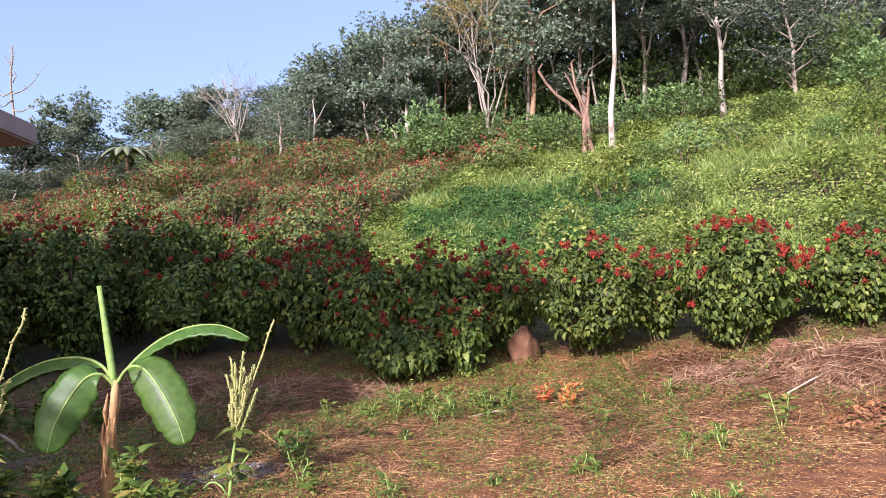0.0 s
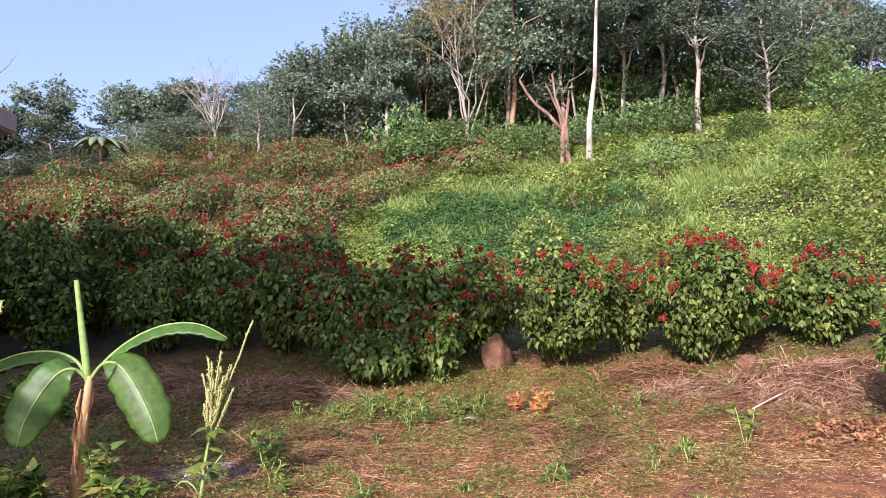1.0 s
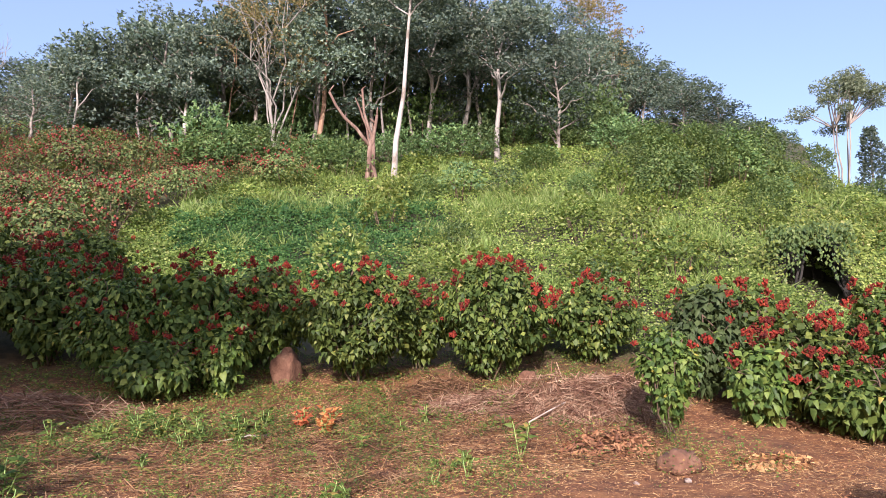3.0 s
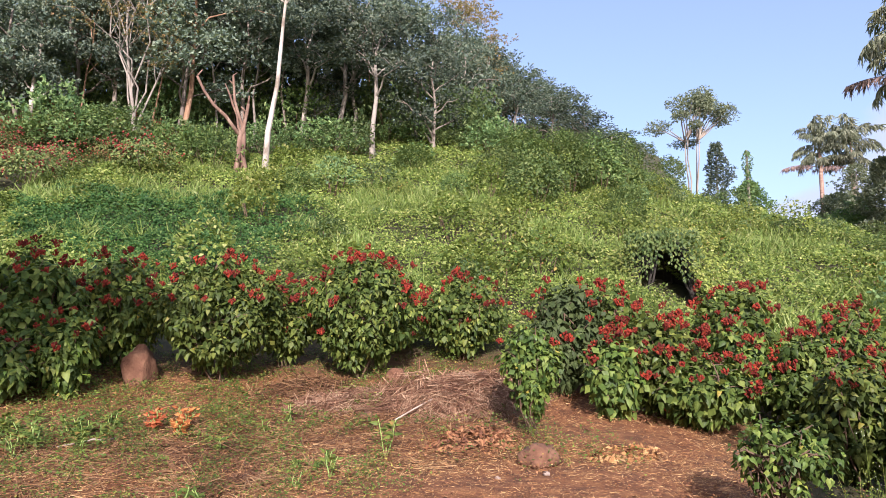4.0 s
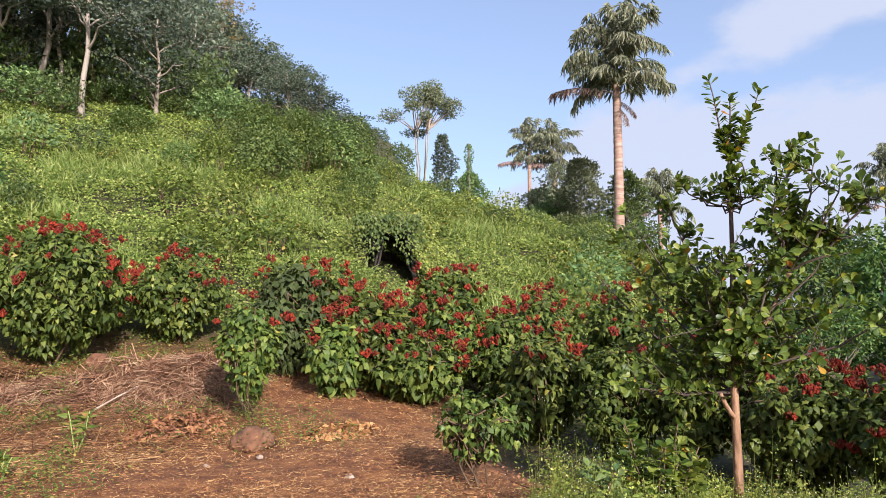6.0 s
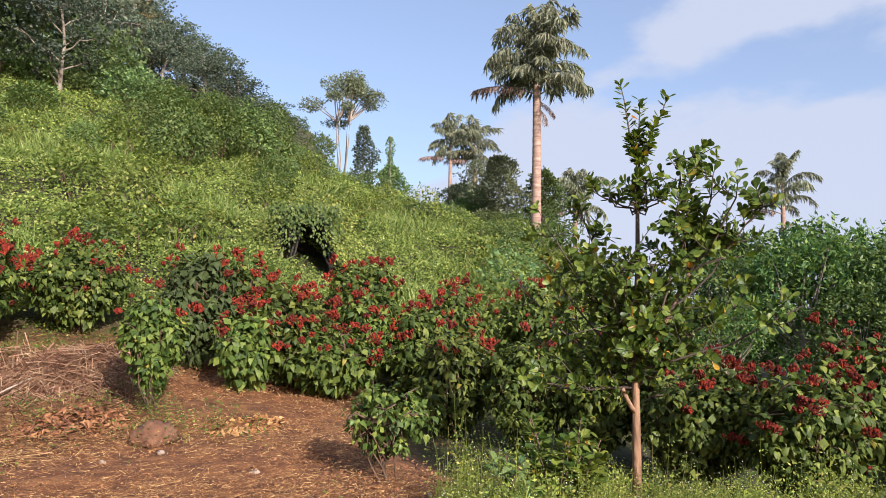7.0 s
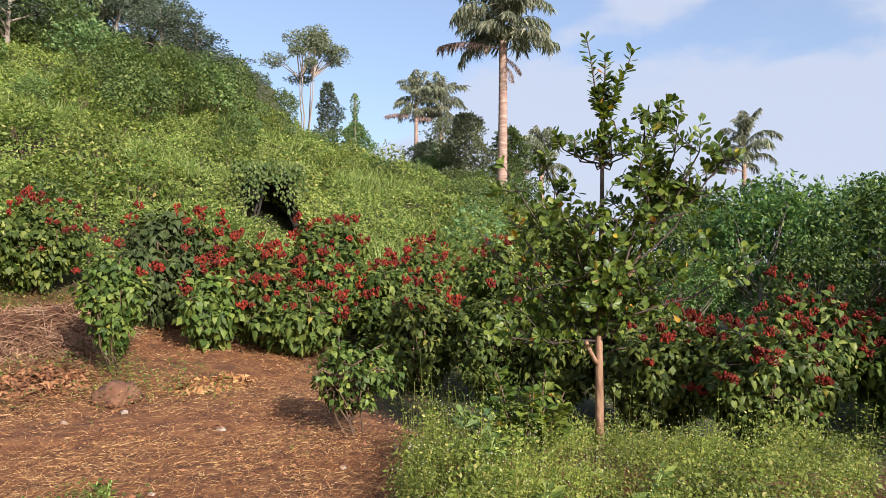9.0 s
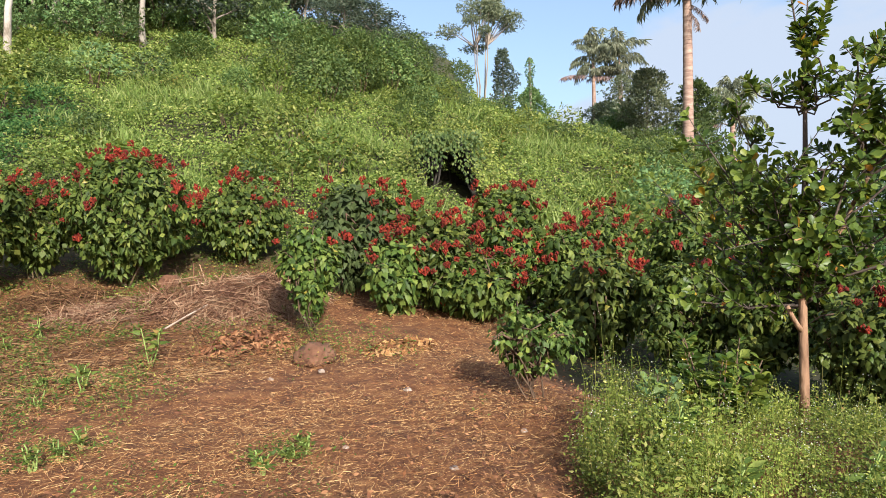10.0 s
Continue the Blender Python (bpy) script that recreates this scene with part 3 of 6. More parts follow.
    score = tips[:, 2] + rng.uniform(-1.15, 1.15, nshoot) - 0.25 * (tips[:, 1] > 0.3)
    for j in np.argsort(-score)[:npod]:
        ob = part("seed_head", (POD_MESHES if fine else FAR_PODS)[rng.integers(4)], None, stems[j % 6])
        ob.matrix_basis = Matrix.Translation(pos[j] + unit(tips[j]) * 0.06 + (0, 0, 0.05)) @ pose(0, 0, 0, rng.uniform(-35, 35), rng.uniform(-35, 35), rng.uniform(0, 360)) @ Matrix.Scale(rng.uniform(0.65, 1.3) * (0.35 if fine else 0.50), 4)
    return root


def set_shrubs(rows, base_seed):
    for i, (x, y, top, w, pods, label, mat) in enumerate(rows):
        z = float(gz(x, y))
        h = top - z
        fine = np.hypot(x, y) < 9.7
        shoots = (19 if w < .9 else 38) + 31 * w * h * 0.8
        front = label is SUNNY and not fine and y > 10
        ob = annatto("annatto_shrub", label, h, w / 2, w / 2 * 0.95, int(shoots * (1.6 if fine else 1.5 if front else 1.2)), pods, base_seed + i, mat=mat, low=0.2 if w < 0.9 else 0.05 if front else 0.03, leaf=(0.064 if np.hypot(x, y) < 7 else 0.092) if fine else 0.112 if front else 0.128, fine=fine)
        ob.matrix_basis = pose(x, y, z, 0, 0, 0)


SUNNY = "sunlit annatto shrub with red pod clusters on dry straw"
SHADY = "dark shaded annatto shrub heavy with red pods"
LOWER = "low young annatto shrub with drooping leaves"
set_shrubs([
    (2.5, 12.25, 2.60, 2.3, 20, SUNNY, BIXA), (4.7, 11.5, 2.80, 2.15, 26, SUNNY, BIXA), (6.7, 11.6, 2.40, 1.7, 16, SUNNY, BIXA),
    (5.75, 12.6, 2.45, 1.2, 6, SUNNY, BIXA), (3.7, 12.5, 2.3, 1.1, 8, SUNNY, BIXA),
    (5.3, 7.4, 1.62, 0.85, 2, LOWER, BIXA),
] + [
    (1.0, 13.3, 2.70, 1.9, 16, SHADY, BIXA), (-0.25, 12.75, 2.70, 1.9, 20, SHADY, BIXA), (-1.4, 12.7, 2.55, 1.6, 16, SHADY, BIXA),
    (-2.6, 13.9, 2.95, 1.9, 14, SHADY, BIXA), (-0.75, 11.8, 1.45, 1.5, 4, LOWER, BIXA), (.25, 11.95, 1.75, 1.0, 5, LOWER, BIXA), (-2.6, 15.3, 3.1, 1.9, 10, SHADY, BIXA),
    (-5.2, 14.1, 2.95, 1.9, 3, SHADY, BIXA), (-3.9, 14.1, 3.0, 1.7, 5, SHADY, BIXA), (-7.2, 13.8, 3.7, 1.9, 5, SHADY, BIXA),
    (-8.4, 13.2, 3.7, 1.7, 5, SHADY, BIXA), (-6.7, 15.1, 4.0, 1.9, 9, SHADY, BIXA), (-6.2, 17.0, 4.3, 2.4, 12, SHADY, BIXA),
    (-4.6, 17.3, 3.9, 2.3, 10, SHADY, BIXA), (-8.9, 15.4, 4.1, 2.2, 10, SHADY, BIXA), (-9.6, 12.6, 3.6, 1.6, 4, SHADY, BIXA),
    (-2.6, 17.0, 3.8, 2.1, 8, SHADY, BIXA),
], 100)
set_shrubs([
    (7.1, 8.9, 2.27, 1.35, 7, "dull grey-green annatto shrub with a few red pods", BIXA_GREY), (7.95, 8.9, 2.2, 1.2, 11, SUNNY, BIXA),
    (7.5, 7.5, 1.80, 1.25, 14, SUNNY, BIXA), (9.6, 7.9, 2.2, 1.6, 22, SUNNY, BIXA), (7.6, 6.75, 1.15, 1.4, 13, SUNNY, BIXA),
    (6.85, 7.6, 1.35, 1.0, 6, SUNNY, BIXA), (5.15, 3.85, 0.84, 0.84, 0, LOWER, BIXA), (11.8, 7.4, 1.96, 1.6, 9, SUNNY, BIXA),
] + [
    (12.5, 6.1, 1.85, 1.6, 10, SUNNY, BIXA), (8.5, 5.35, 1.17, 1.3, 4, SHADY, BIXA), (8.6, 4.3, 1.13, 1.35, 3, SHADY, BIXA),
    (9.35, 6.5, 1.42, 1.5, 12, SUNNY, BIXA), (8.75, 3.4, 1.15, 1.3, 3, SHADY, BIXA), (7.9, 2.0, 1.0, 1.2, 6, SUNNY, BIXA),
    (7.75, 1.05, 0.98, 1.35, 15, SUNNY, BIXA), (9.85, 0.75, 1.2, 1.3, 13, SUNNY, BIXA), (10.4, -0.1, 1.0, 1.1, 9, SUNNY, BIXA),
    (11.4, -0.8, 1.0, 1.2, 8, SUNNY, BIXA), (8.7, 7.2, 1.6, 1.2, 12, SUNNY, BIXA), (10.6, 6.9, 1.75, 1.4, 8, SUNNY, BIXA), (9.0, 2.6, 1.1, 1.2, 3, SHADY, BIXA),
], 200)


# annatto rows up the slope
def hill_annatto(seed):
    rng = np.random.default_rng(seed)
    root = thing("hill_annatto", "small annatto shrub with dry red pods on the slope", "shrub", group="annatto shrubs on the slope")
    h, r, n = 1.2, 0.9, 1300
    t = sphere_dirs(n, rng, -0.5)
    lump = np.array([1 + 0.3 * noise.noise(Vector(q) * 2.3 + Vector((seed, 3, 0))) for q in t])
    p = t * (r, r, h * 0.48) * lump[:, None] * rng.uniform(0.7, 1.03, (n, 1)) + (0, 0, h * 0.52)
    g = Geo()
    ln = rng.uniform(0.06, 0.10, n)
    leaves(g, p, unit(t * (0.8, 0.8, 0.3) + (0, 0, -0.55) + rng.normal(0, .35, (n, 3))), unit(t * .7 + (0.15, -0.3, 0.6) + rng.normal(0, .3, (n, 3))), ln, ln * 0.8, SHARD)
    part("foliage", g, BIXA_FAR, root, "drooping green leaves", "stuff")
    g, v, f = Geo(), np.array([(1, 0, 0), (-1, 0, 0), (0, 1, 0), (0, -1, 0), (0, 0, 1.2), (0, 0, -1.0)]), [(0, 2, 4), (2, 1, 4), (1, 3, 4), (3, 0, 4), (2, 0, 5), (1, 2, 5), (3, 1, 5), (0, 3, 5)]
    for q in rng.choice(np.where(t[:, 2] > -.1)[0], 22, replace=False):
        for k in range(5):
            g.add(v * rng.uniform(0.024, 0.042) + p[q] * (1, 1, 1.03) + rng.normal(0, 0.07, 3) + (0, 0, .03), f)
    part("dry_fruit", g, POD_FAR, root, "clusters of dry red pods", "stuff")
    g = Geo()
    for k in range(4):
        tube(g, bend((0, 0, -0.15), (*rng.normal(0, .3, 2), 0.8), 0, 4, 0.02, rng), np.linspace(0.025, 0.01, 4), 4)
    part("stem", g, STEM, root)
    return root


HILL = [hill_annatto(i) for i in range(5)]
rng = np.random.default_rng(11)
spots = []
for row in range(13):
    r = 17.6 + row * 1.25
    right = np.interp(r, (17, 20, 24, 26, 28, 33), (-9, -8, -4, 1, 7.5, 7))
    az = -36.5
    while az < right:
        spots.append((az + rng.normal(0, 0.4), r + rng.normal(0, 0.22)))
        az += np.degrees(1.35 / r) * rng.uniform(0.85, 1.25)
used = 0
for i, (az, r) in enumerate(spots):
    x, y = polar(az, r)
    if np.hypot(x + 5, y - 16) < 2.6 or (r < 18.5 and az > -30):
        continue
    m = pose(x, y, float(gz(x, y)) - 0.03, 0, 0, rng.uniform(0, 360)) @ Matrix.Scale(rng.uniform(0.75, 1.2), 4)
    if used < 5:
        HILL[used].matrix_basis = m
    else:
        copy_thing(HILL[used % 5], m)
    used += 1

# ---- trees ----
def grow(g, h, r0, lean, rng, first=0.45, limbs=8, reach=0.32, rise=0.6, twigs=2, top=0.8, k=6, path=None):
    """Trunk and limbs; returns points of the outer limbs."""
    n = 7
    t = np.linspace(0, 1, n)
    tr = np.stack([lean[0] * t ** 1.3, lean[1] * t ** 1.3, -0.25 + (h * top + 0.25) * t], 1)
    tr[1:] += rng.normal(0, h * 0.011, (n - 1, 3)) * (1, 1, 0)
    if path:
        tr = np.array([(math.cos(radians(path[0])) * u, -math.sin(radians(path[0])) * u, z) for u, z in path[1:]])
        t = np.linspace(0, 1, len(tr))
    tube(g, tr, r0 * (1 - 0.72 * t) * (1 + 0.35 * (t < 0.05)), k)
    ends = []
    for i in range(limbs):
        f = first + (0.97 - first) * (i + rng.uniform(0, 0.9)) / limbs
        p0 = np.array([np.interp(f, t, tr[:, j]) for j in range(3)])
        a = i * 2.4 + rng.uniform(-0.5, 0.5)
        ln = h * reach * rng.uniform(0.7, 1.2) * (1.15 - 0.45 * (f - first) / max(0.01, 1 - first))
        dv = np.array([np.cos(a), np.sin(a), rise * rng.uniform(0.6, 1.5)])
        p1 = p0 + unit(dv) * ln
        pts = bend(p0, p1, ln * 0.07, 5, ln * 0.035, rng)
        rl = r0 * (1 - 0.72 * f) * 0.6
        tube(g, pts, np.linspace(rl, rl * 0.35, 5), 5, 0, False)
        ends += [pts[3], pts[4]]
        for j in range(twigs):
            q0 = pts[rng.integers(2, 4)]
            q1 = q0 + unit(unit(dv) + rng.normal(0, 0.7, 3) * (1, 1, 0.6)) * ln * rng.uniform(0.35, 0.6)
            tube(g, bend(q0, q1, ln * 0.03, 4, ln * 0.02, rng), np.linspace(rl * 0.45, rl * 0.15, 4), 4, 0, False)
            ends += [q1, (q0 + q1) / 2]
    ends.append(tr[-1] + (0, 0, h * 0.06))
    return np.array(ends)


def crown(g, ends, rng, per, spread, leaf, flat=0.55, outline=SPRAY, mat=0, wide=1.0):
    k = len(ends) * per
    c = np.repeat(ends, per, 0)
    size = np.repeat(rng.uniform(0.6, 1.25, len(ends)), per)[:, None]
    o = sphere_dirs(k, rng) * rng.uniform(0.25, 1, (k, 1)) ** 0.6
    p = c + o * size * spread * (1, 1, flat)
    d = unit(o * (1, 1, 0.4) + rng.normal(0, 0.5, (k, 3)) + (0, 0, -0.25))
    ln = leaf * rng.uniform(0.6, 1.35, k)
    leaves(g, p, d, unit(o * 0.5 + (0.2, -0.4, 0.75) + rng.normal(0, 0.4, (k, 3))), ln, ln * wide, outline, mat)


def tree(name, label, seed, h, r0, bark, leafmat, lean=(0, 0), per=85, spread=1.0, leaf=0.2, group="", category="tree", **kw):
    rng = np.random.default_rng(seed)
    root = thing(name, label, category, group=group)
    g = Geo()
    ends = grow(g, h, r0, lean, rng, **kw)
    part("trunk", g, bark, root)
    if per:
        g = Geo()
        crown(g, ends, rng, per, spread, leaf)
        part("crown", g, leafmat, root, "", "stuff")
    return root


def stand(ob, x, y, turn=0, s=1.0, sink=0.0, sz=None):
    ob.matrix_basis = pose(x, y, float(gz(x, y)) - sink, 0, 0, turn) @ Matrix.Diagonal((s, s, sz or s, 1))
    return ob


SKY_AZ = (-60, -31.6, -27, -25.4, -23, -21, -16.7, -13, -9.5, -6.6, -5, -2, 10, 22, 27, 31, 35, 38.3, 41, 42.7, 44.2, 48)
SKY_EL = (14, 14.5, 16.5, 15.0, 17, 18.4, 19.6, 20.2, 21.5, 22.5, 24.3, 26, 27.5, 27, 24.7, 23.2, 20.4, 19.0, 16.3, 14.8, 12.8, 11)
FOREST_LABEL = "tall slender forest tree with dark green leaves"
PROTO = [tree("forest_tree", FOREST_LABEL, 300 + i, 10.0, 0.15 + 0.02 * (i % 3), BARK_PALE if i in (1, 4) else BARK_GREY, FOREST,
              (0.6 * math.sin(i * 2.1), 0.6 * math.cos(i * 1.7)), per=(14, 13, 6)[(i > 4) + (i > 7)], spread=1.05 if i < 5 else 1.35, leaf=0.54 if i < 8 else 0.85, group="forest trees",
              first=(0.36, 0.5, 0.28, 0.42, 0.55, 0.06, 0.04, 0.08, 0.06, 0.1)[i], limbs=9 if i < 5 else 13, reach=0.27, rise=(0.7, 0.9, 0.5, 0.8, 0.6, 0.5, 0.7, 0.4, 0.6, 0.5)[i], twigs=2 if i < 5 else 1) for i in range(10)]
RIDGE_TREES = [tree("forest_tree", "dark green tree of the wooded ridge", 320 + i, 10.0, 0.16, BARK_PALE if i == 1 else BARK_GREY, FOREST_DARK, (.4, 0), per=13, spread=1.25, leaf=0.6, group="forest trees",
                   first=(.1, .3, .15)[i], limbs=12, reach=0.27, rise=.6, twigs=1) for i in range(3)]
rng = np.random.default_rng(21)
trees = []
for ring, (r, gap) in enumerate(((33, 3.0), (35.5, 2.3), (39, 2.3), (43.5, 4.2))):
    az = -38
    while az < np.interp(r, (33, 44), (29, 33)):
        trees.append((az + rng.normal(0, 1.0), r + rng.normal(0, 1.0)))
        az += np.degrees(gap * (0.62 if az < -4 else 1) / r) * rng.uniform(0.8, 1.25)
for az in np.arange(29, 43.5, 1.0):
    trees.append((az + rng.normal(0, 0.3), np.interp(az, (30, 44), (44, 34)) + rng.normal(0, 1.5)))
    if az < 38:
        trees.append((az + rng.normal(0, 0.3), np.interp(az, (30, 44), (50, 42)) + rng.normal(0, 1.5)))
ridge = 0
for i, (az, r) in enumerate(trees):
    x, y = polar(az, r)
    top = 1.5 + r * math.tan(radians(np.interp(az, SKY_AZ, SKY_EL))) - abs(rng.normal(0, 0.8)) * (.5 if az > 27 else 1) - (1.3 if az < -17 else .5 if az < -8 else .3 if az < 27 else -.5)
    h = max(1.6, min(14, top - float(gz(x, y))))
    w = min(1.1, max(0.5, h / 10 * rng.uniform(0.9, 1.3)))
    pick = int(rng.integers(5, 8)) if (r > 34.5 or az < -4) and rng.random() < 0.75 else int(rng.integers(5))
    if r > 41:
        pick = 8 + i % 2
    if az > 27 and i >= 10:
        ob = RIDGE_TREES[ridge] if ridge < 3 else copy_thing(RIDGE_TREES[ridge % 3], Matrix())
        ridge += 1
    else:
        ob = PROTO[i] if i < 10 else copy_thing(PROTO[pick], Matrix())
    stand(ob, x, y, rng.uniform(0, 360), w, 0.1, h / 10.4)

# single trees of the forest edge
stand(tree("white_trunk_tree", "tree with a smooth white bent trunk", 41, 11.5, 0.14, BARK_WHITE, FOREST, per=30, spread=0.8, leaf=0.36, first=0.78, limbs=9, reach=0.17, rise=1.0,
           path=(14, (0, -.3), (.03, .9), (.08, 2.0), (.22, 2.9), (.38, 3.9), (.46, 5.2), (.55, 6.6), (.68, 8.2), (.75, 9.8))), 6.72, 26.77)
stand(tree("pale_trunk_tree", "slim tree with a pale crooked trunk", 42, 6.4, 0.10, BARK_WHITE, FOREST, per=20, spread=0.55, leaf=0.33, first=0.2, limbs=9, reach=0.16, rise=0.8,
           path=(-2, (0, -.3), (.02, .9), (.0, 1.9), (.05, 2.7), (.22, 3.2), (.18, 3.9), (.2, 4.8), (.1, 5.6))), -1.3, 31.0)


def bare_tree():
    """A leafless tree that opens like a fan, with many thin branches."""
    rng = np.random.default_rng(43)
    root = thing("bare_tree", "leafless spreading tree with pale grey branches", "tree", -9.23, 32.41)
    g = Geo()
    trunk = np.array([(0, 0, -.3), (.0, 0, .5), (-.06, 0, 1.0), (-.16, .02, 1.45)])
    tube(g, trunk, (.085, .075, .065, .06), 7)
    part("trunk", g, BARK_WHITE, root)
    for i in range(9):
        a = -.72 + 1.15 * i / 8 + rng.normal(0, .05)
        ln = rng.uniform(2.1, 2.9)
        e = trunk[3] + ln * np.array([math.sin(a), rng.normal(0, .15), math.cos(a)])
        pts = bend(trunk[2 + i % 2], e, .18, 8, .04, rng)
        g = Geo()
        tube(g, pts, np.linspace(.03, .007, 8), 5)
        for j in range(12):
            k = rng.integers(2, 8)
            q = pts[k] + rng.uniform(.35, 1.0) * unit(unit(e - trunk[3]) + rng.normal(0, .45, 3))
            tw = bend(pts[k], q, .05, 4, .02, rng)
            tube(g, tw, np.linspace(.009, .004, 4), 3, 0, False)
            for m in range(2):
                q2 = tw[2] + rng.uniform(.2, .5) * unit(unit(q - pts[k]) + rng.normal(0, .5, 3))
                tube(g, [tw[2], q2], (.007, .004), 3, 0, False)
        part("branch", g, BARK_PALE, root)


bare_tree()

stand(tree("sparse_tree", "many-stemmed tree with thin yellowing leaves", 44, 8.2, 0.10, BARK_PALE, FOREST_WARM, (-0.4, 0.1), per=14, spread=0.7, leaf=0.24, first=0.06, limbs=13, reach=0.66, rise=2.6, twigs=3), 2.3, 31.2)
stand(tree("brown_trunk_tree", "tall tree with a straight pinkish trunk", 45, 11.0, 0.15, BARK_TAN, FOREST, (0.35, 0), per=31, spread=1.0, leaf=0.40, first=0.62, limbs=9, reach=0.25, rise=0.8), 4.5, 32.0)
stand(tree("forked_tree", "tree with spreading pale forked limbs", 46, 10.5, 0.15, BARK_PALE, FOREST, (0.5, 0), per=27, spread=0.95, leaf=0.36, first=0.36, limbs=9, reach=0.34, rise=1.4), 11.6, 32.0)
stand(tree("thin_tree", "thin pole-like tree with a pale trunk", 47, 9.0, 0.065, BARK_GREY, FOREST, (0.3, 0), per=27, spread=0.9, leaf=0.36, first=0.5, limbs=7, reach=0.22, rise=0.7), 15.2, 33.2)
stand(tree("thin_tree", "thin pole-like tree with a pale trunk", 48, 5.6, 0.06, BARK_GREY, FOREST_WARM, (0.1, 0), per=4, spread=0.6, leaf=0.25, first=0.25, limbs=9, reach=0.32, rise=1.6), 20.8, 33.4)
stand(tree("thin_tree", "thin pole-like tree with a pale trunk", 49, 10.5, 0.07, BARK_GREY, FOREST, (-0.3, 0), per=31, spread=0.9, leaf=0.36, first=0.55, limbs=8, reach=0.24, rise=0.9), 9.2, 33.0)
stand(tree("reddish_tree", "tree with thin reddish brown leaves", 50, 8.5, 0.12, BARK_GREY, FOREST_WARM, (0, 0), per=18, spread=0.9, leaf=0.32, first=0.4, limbs=10, reach=0.3, rise=1.2), 22.6, 38.5)
for i, (x, y, u, hh) in enumerate(((3.3, 32.6, .3, 9), (-3.2, 32.0, -.2, 6.5), (7.6, 32.8, .4, 10), (13.4, 32.6, -.3, 8), (6.0, 33.5, -.5, 10), (10.4, 33.6, .6, 9.5), (0.4, 32.6, .5, 8), (-5.8, 32.2, .3, 5.5), (17.6, 34.0, .2, 8.0))):
    stand(tree("thin_tree", "thin pole-like tree with a pale trunk", 160 + i, hh, 0.055 + .01 * (i % 3), BARK_PALE if i % 3 else BARK_TAN, FOREST, (u, 0), per=18, spread=0.8, leaf=0.36, first=0.42, limbs=7, reach=0.24, rise=1.3), x, y)
for i, (x, y, h) in enumerate(((-17.8, 33.6, 4.4), (-14.6, 35.5, 3.7), (-12.6, 36.5, 3.5), (-19.8, 33.0, 3.4))):
    stand(tree("edge_tree", "ragged tree against the sky at the field's edge", 60 + i, h, 0.10, BARK_GREY, FOREST, (0.2, 0), per=23, spread=0.72, leaf=0.36, group="field edge trees", first=0.35, limbs=9, reach=0.36, rise=0.8), x, y)


def dead_tree():
    rng = np.random.default_rng(5)
    root = thing("dead_tree", "thin bare dead tree against the sky", "tree", -20.9, 34.1)
    g = Geo()
    tube(g, bend((0, 0, -.2), (0.0, 0, 7.5), 0, 9, 0.05, rng), np.linspace(0.10, 0.025, 9), 6)
    part("trunk", g, BARK_GREY, root)
    for z, dx, dz in ((5.0, 1.5, 1.4), (5.15, -1.5, .45), (4.7, -1.2, 0.0), (5.6, .45, .5), (6.3, -.3, .7), (6.5, .28, .6), (6.0, -.35, .3), (4.2, 0.9, 0.3), (3.4, -1.0, .5)):
        g = Geo()
        pts = bend((0.0, 0, z), (dx, rng.normal(0, .3), z + dz), -0.22 * abs(dx), 7, 0.03, rng)
        tube(g, pts, np.linspace(0.04, 0.012, 7), 5)
        for k in (3, 5):
            tube(g, [pts[k], pts[k] + (rng.normal(0, .25), 0, rng.uniform(.1, .3))], (.014, .006), 4)
        part("branch", g, BARK_GREY, root)


dead_tree()


def broken_tree():
    """The split trunk with four stubs, no leaves."""
    rng = np.random.default_rng(8)
    root = thing("broken_tree", "broken reddish trunk forking into bare splintered stubs", "tree", 5.98, 27.55)
    g = Geo()
    for i in range(4):
        o = (rng.normal(0, .07), rng.normal(0, .07))
        tube(g, bend((o[0] * 1.6, o[1] * 1.6, -.2), (o[0] * 0.5 + 0.02, o[1] * .5, 1.9), 0, 5, 0.03, rng), np.linspace(0.12, 0.08, 5), 7)
    part("trunk", g, BARK_RED, root)
    for p1, r, sag in (((-1.75, -.1, 3.75), .085, -.1), ((-.55, .2, 3.5), .06, .1), ((.22, 0, 3.0), .10, -.1), ((-.42, -.1, 4.0), .07, .1)):
        g = Geo()
        pts = bend((0, 0, 1.6), p1, sag, 6, 0.05, rng)
        tube(g, pts, np.linspace(r, r * 0.6, 6), 7)
        for j in range(3):
            k = 3 + j
            e = pts[k] + (rng.normal(0, .16), rng.normal(0, .1), rng.uniform(.15, .4))
            tube(g, [pts[k], e], [r * 0.5, r * 0.25], 5)
        part("stub", g, BARK_RED, root, "splintered bare limb")


broken_tree()


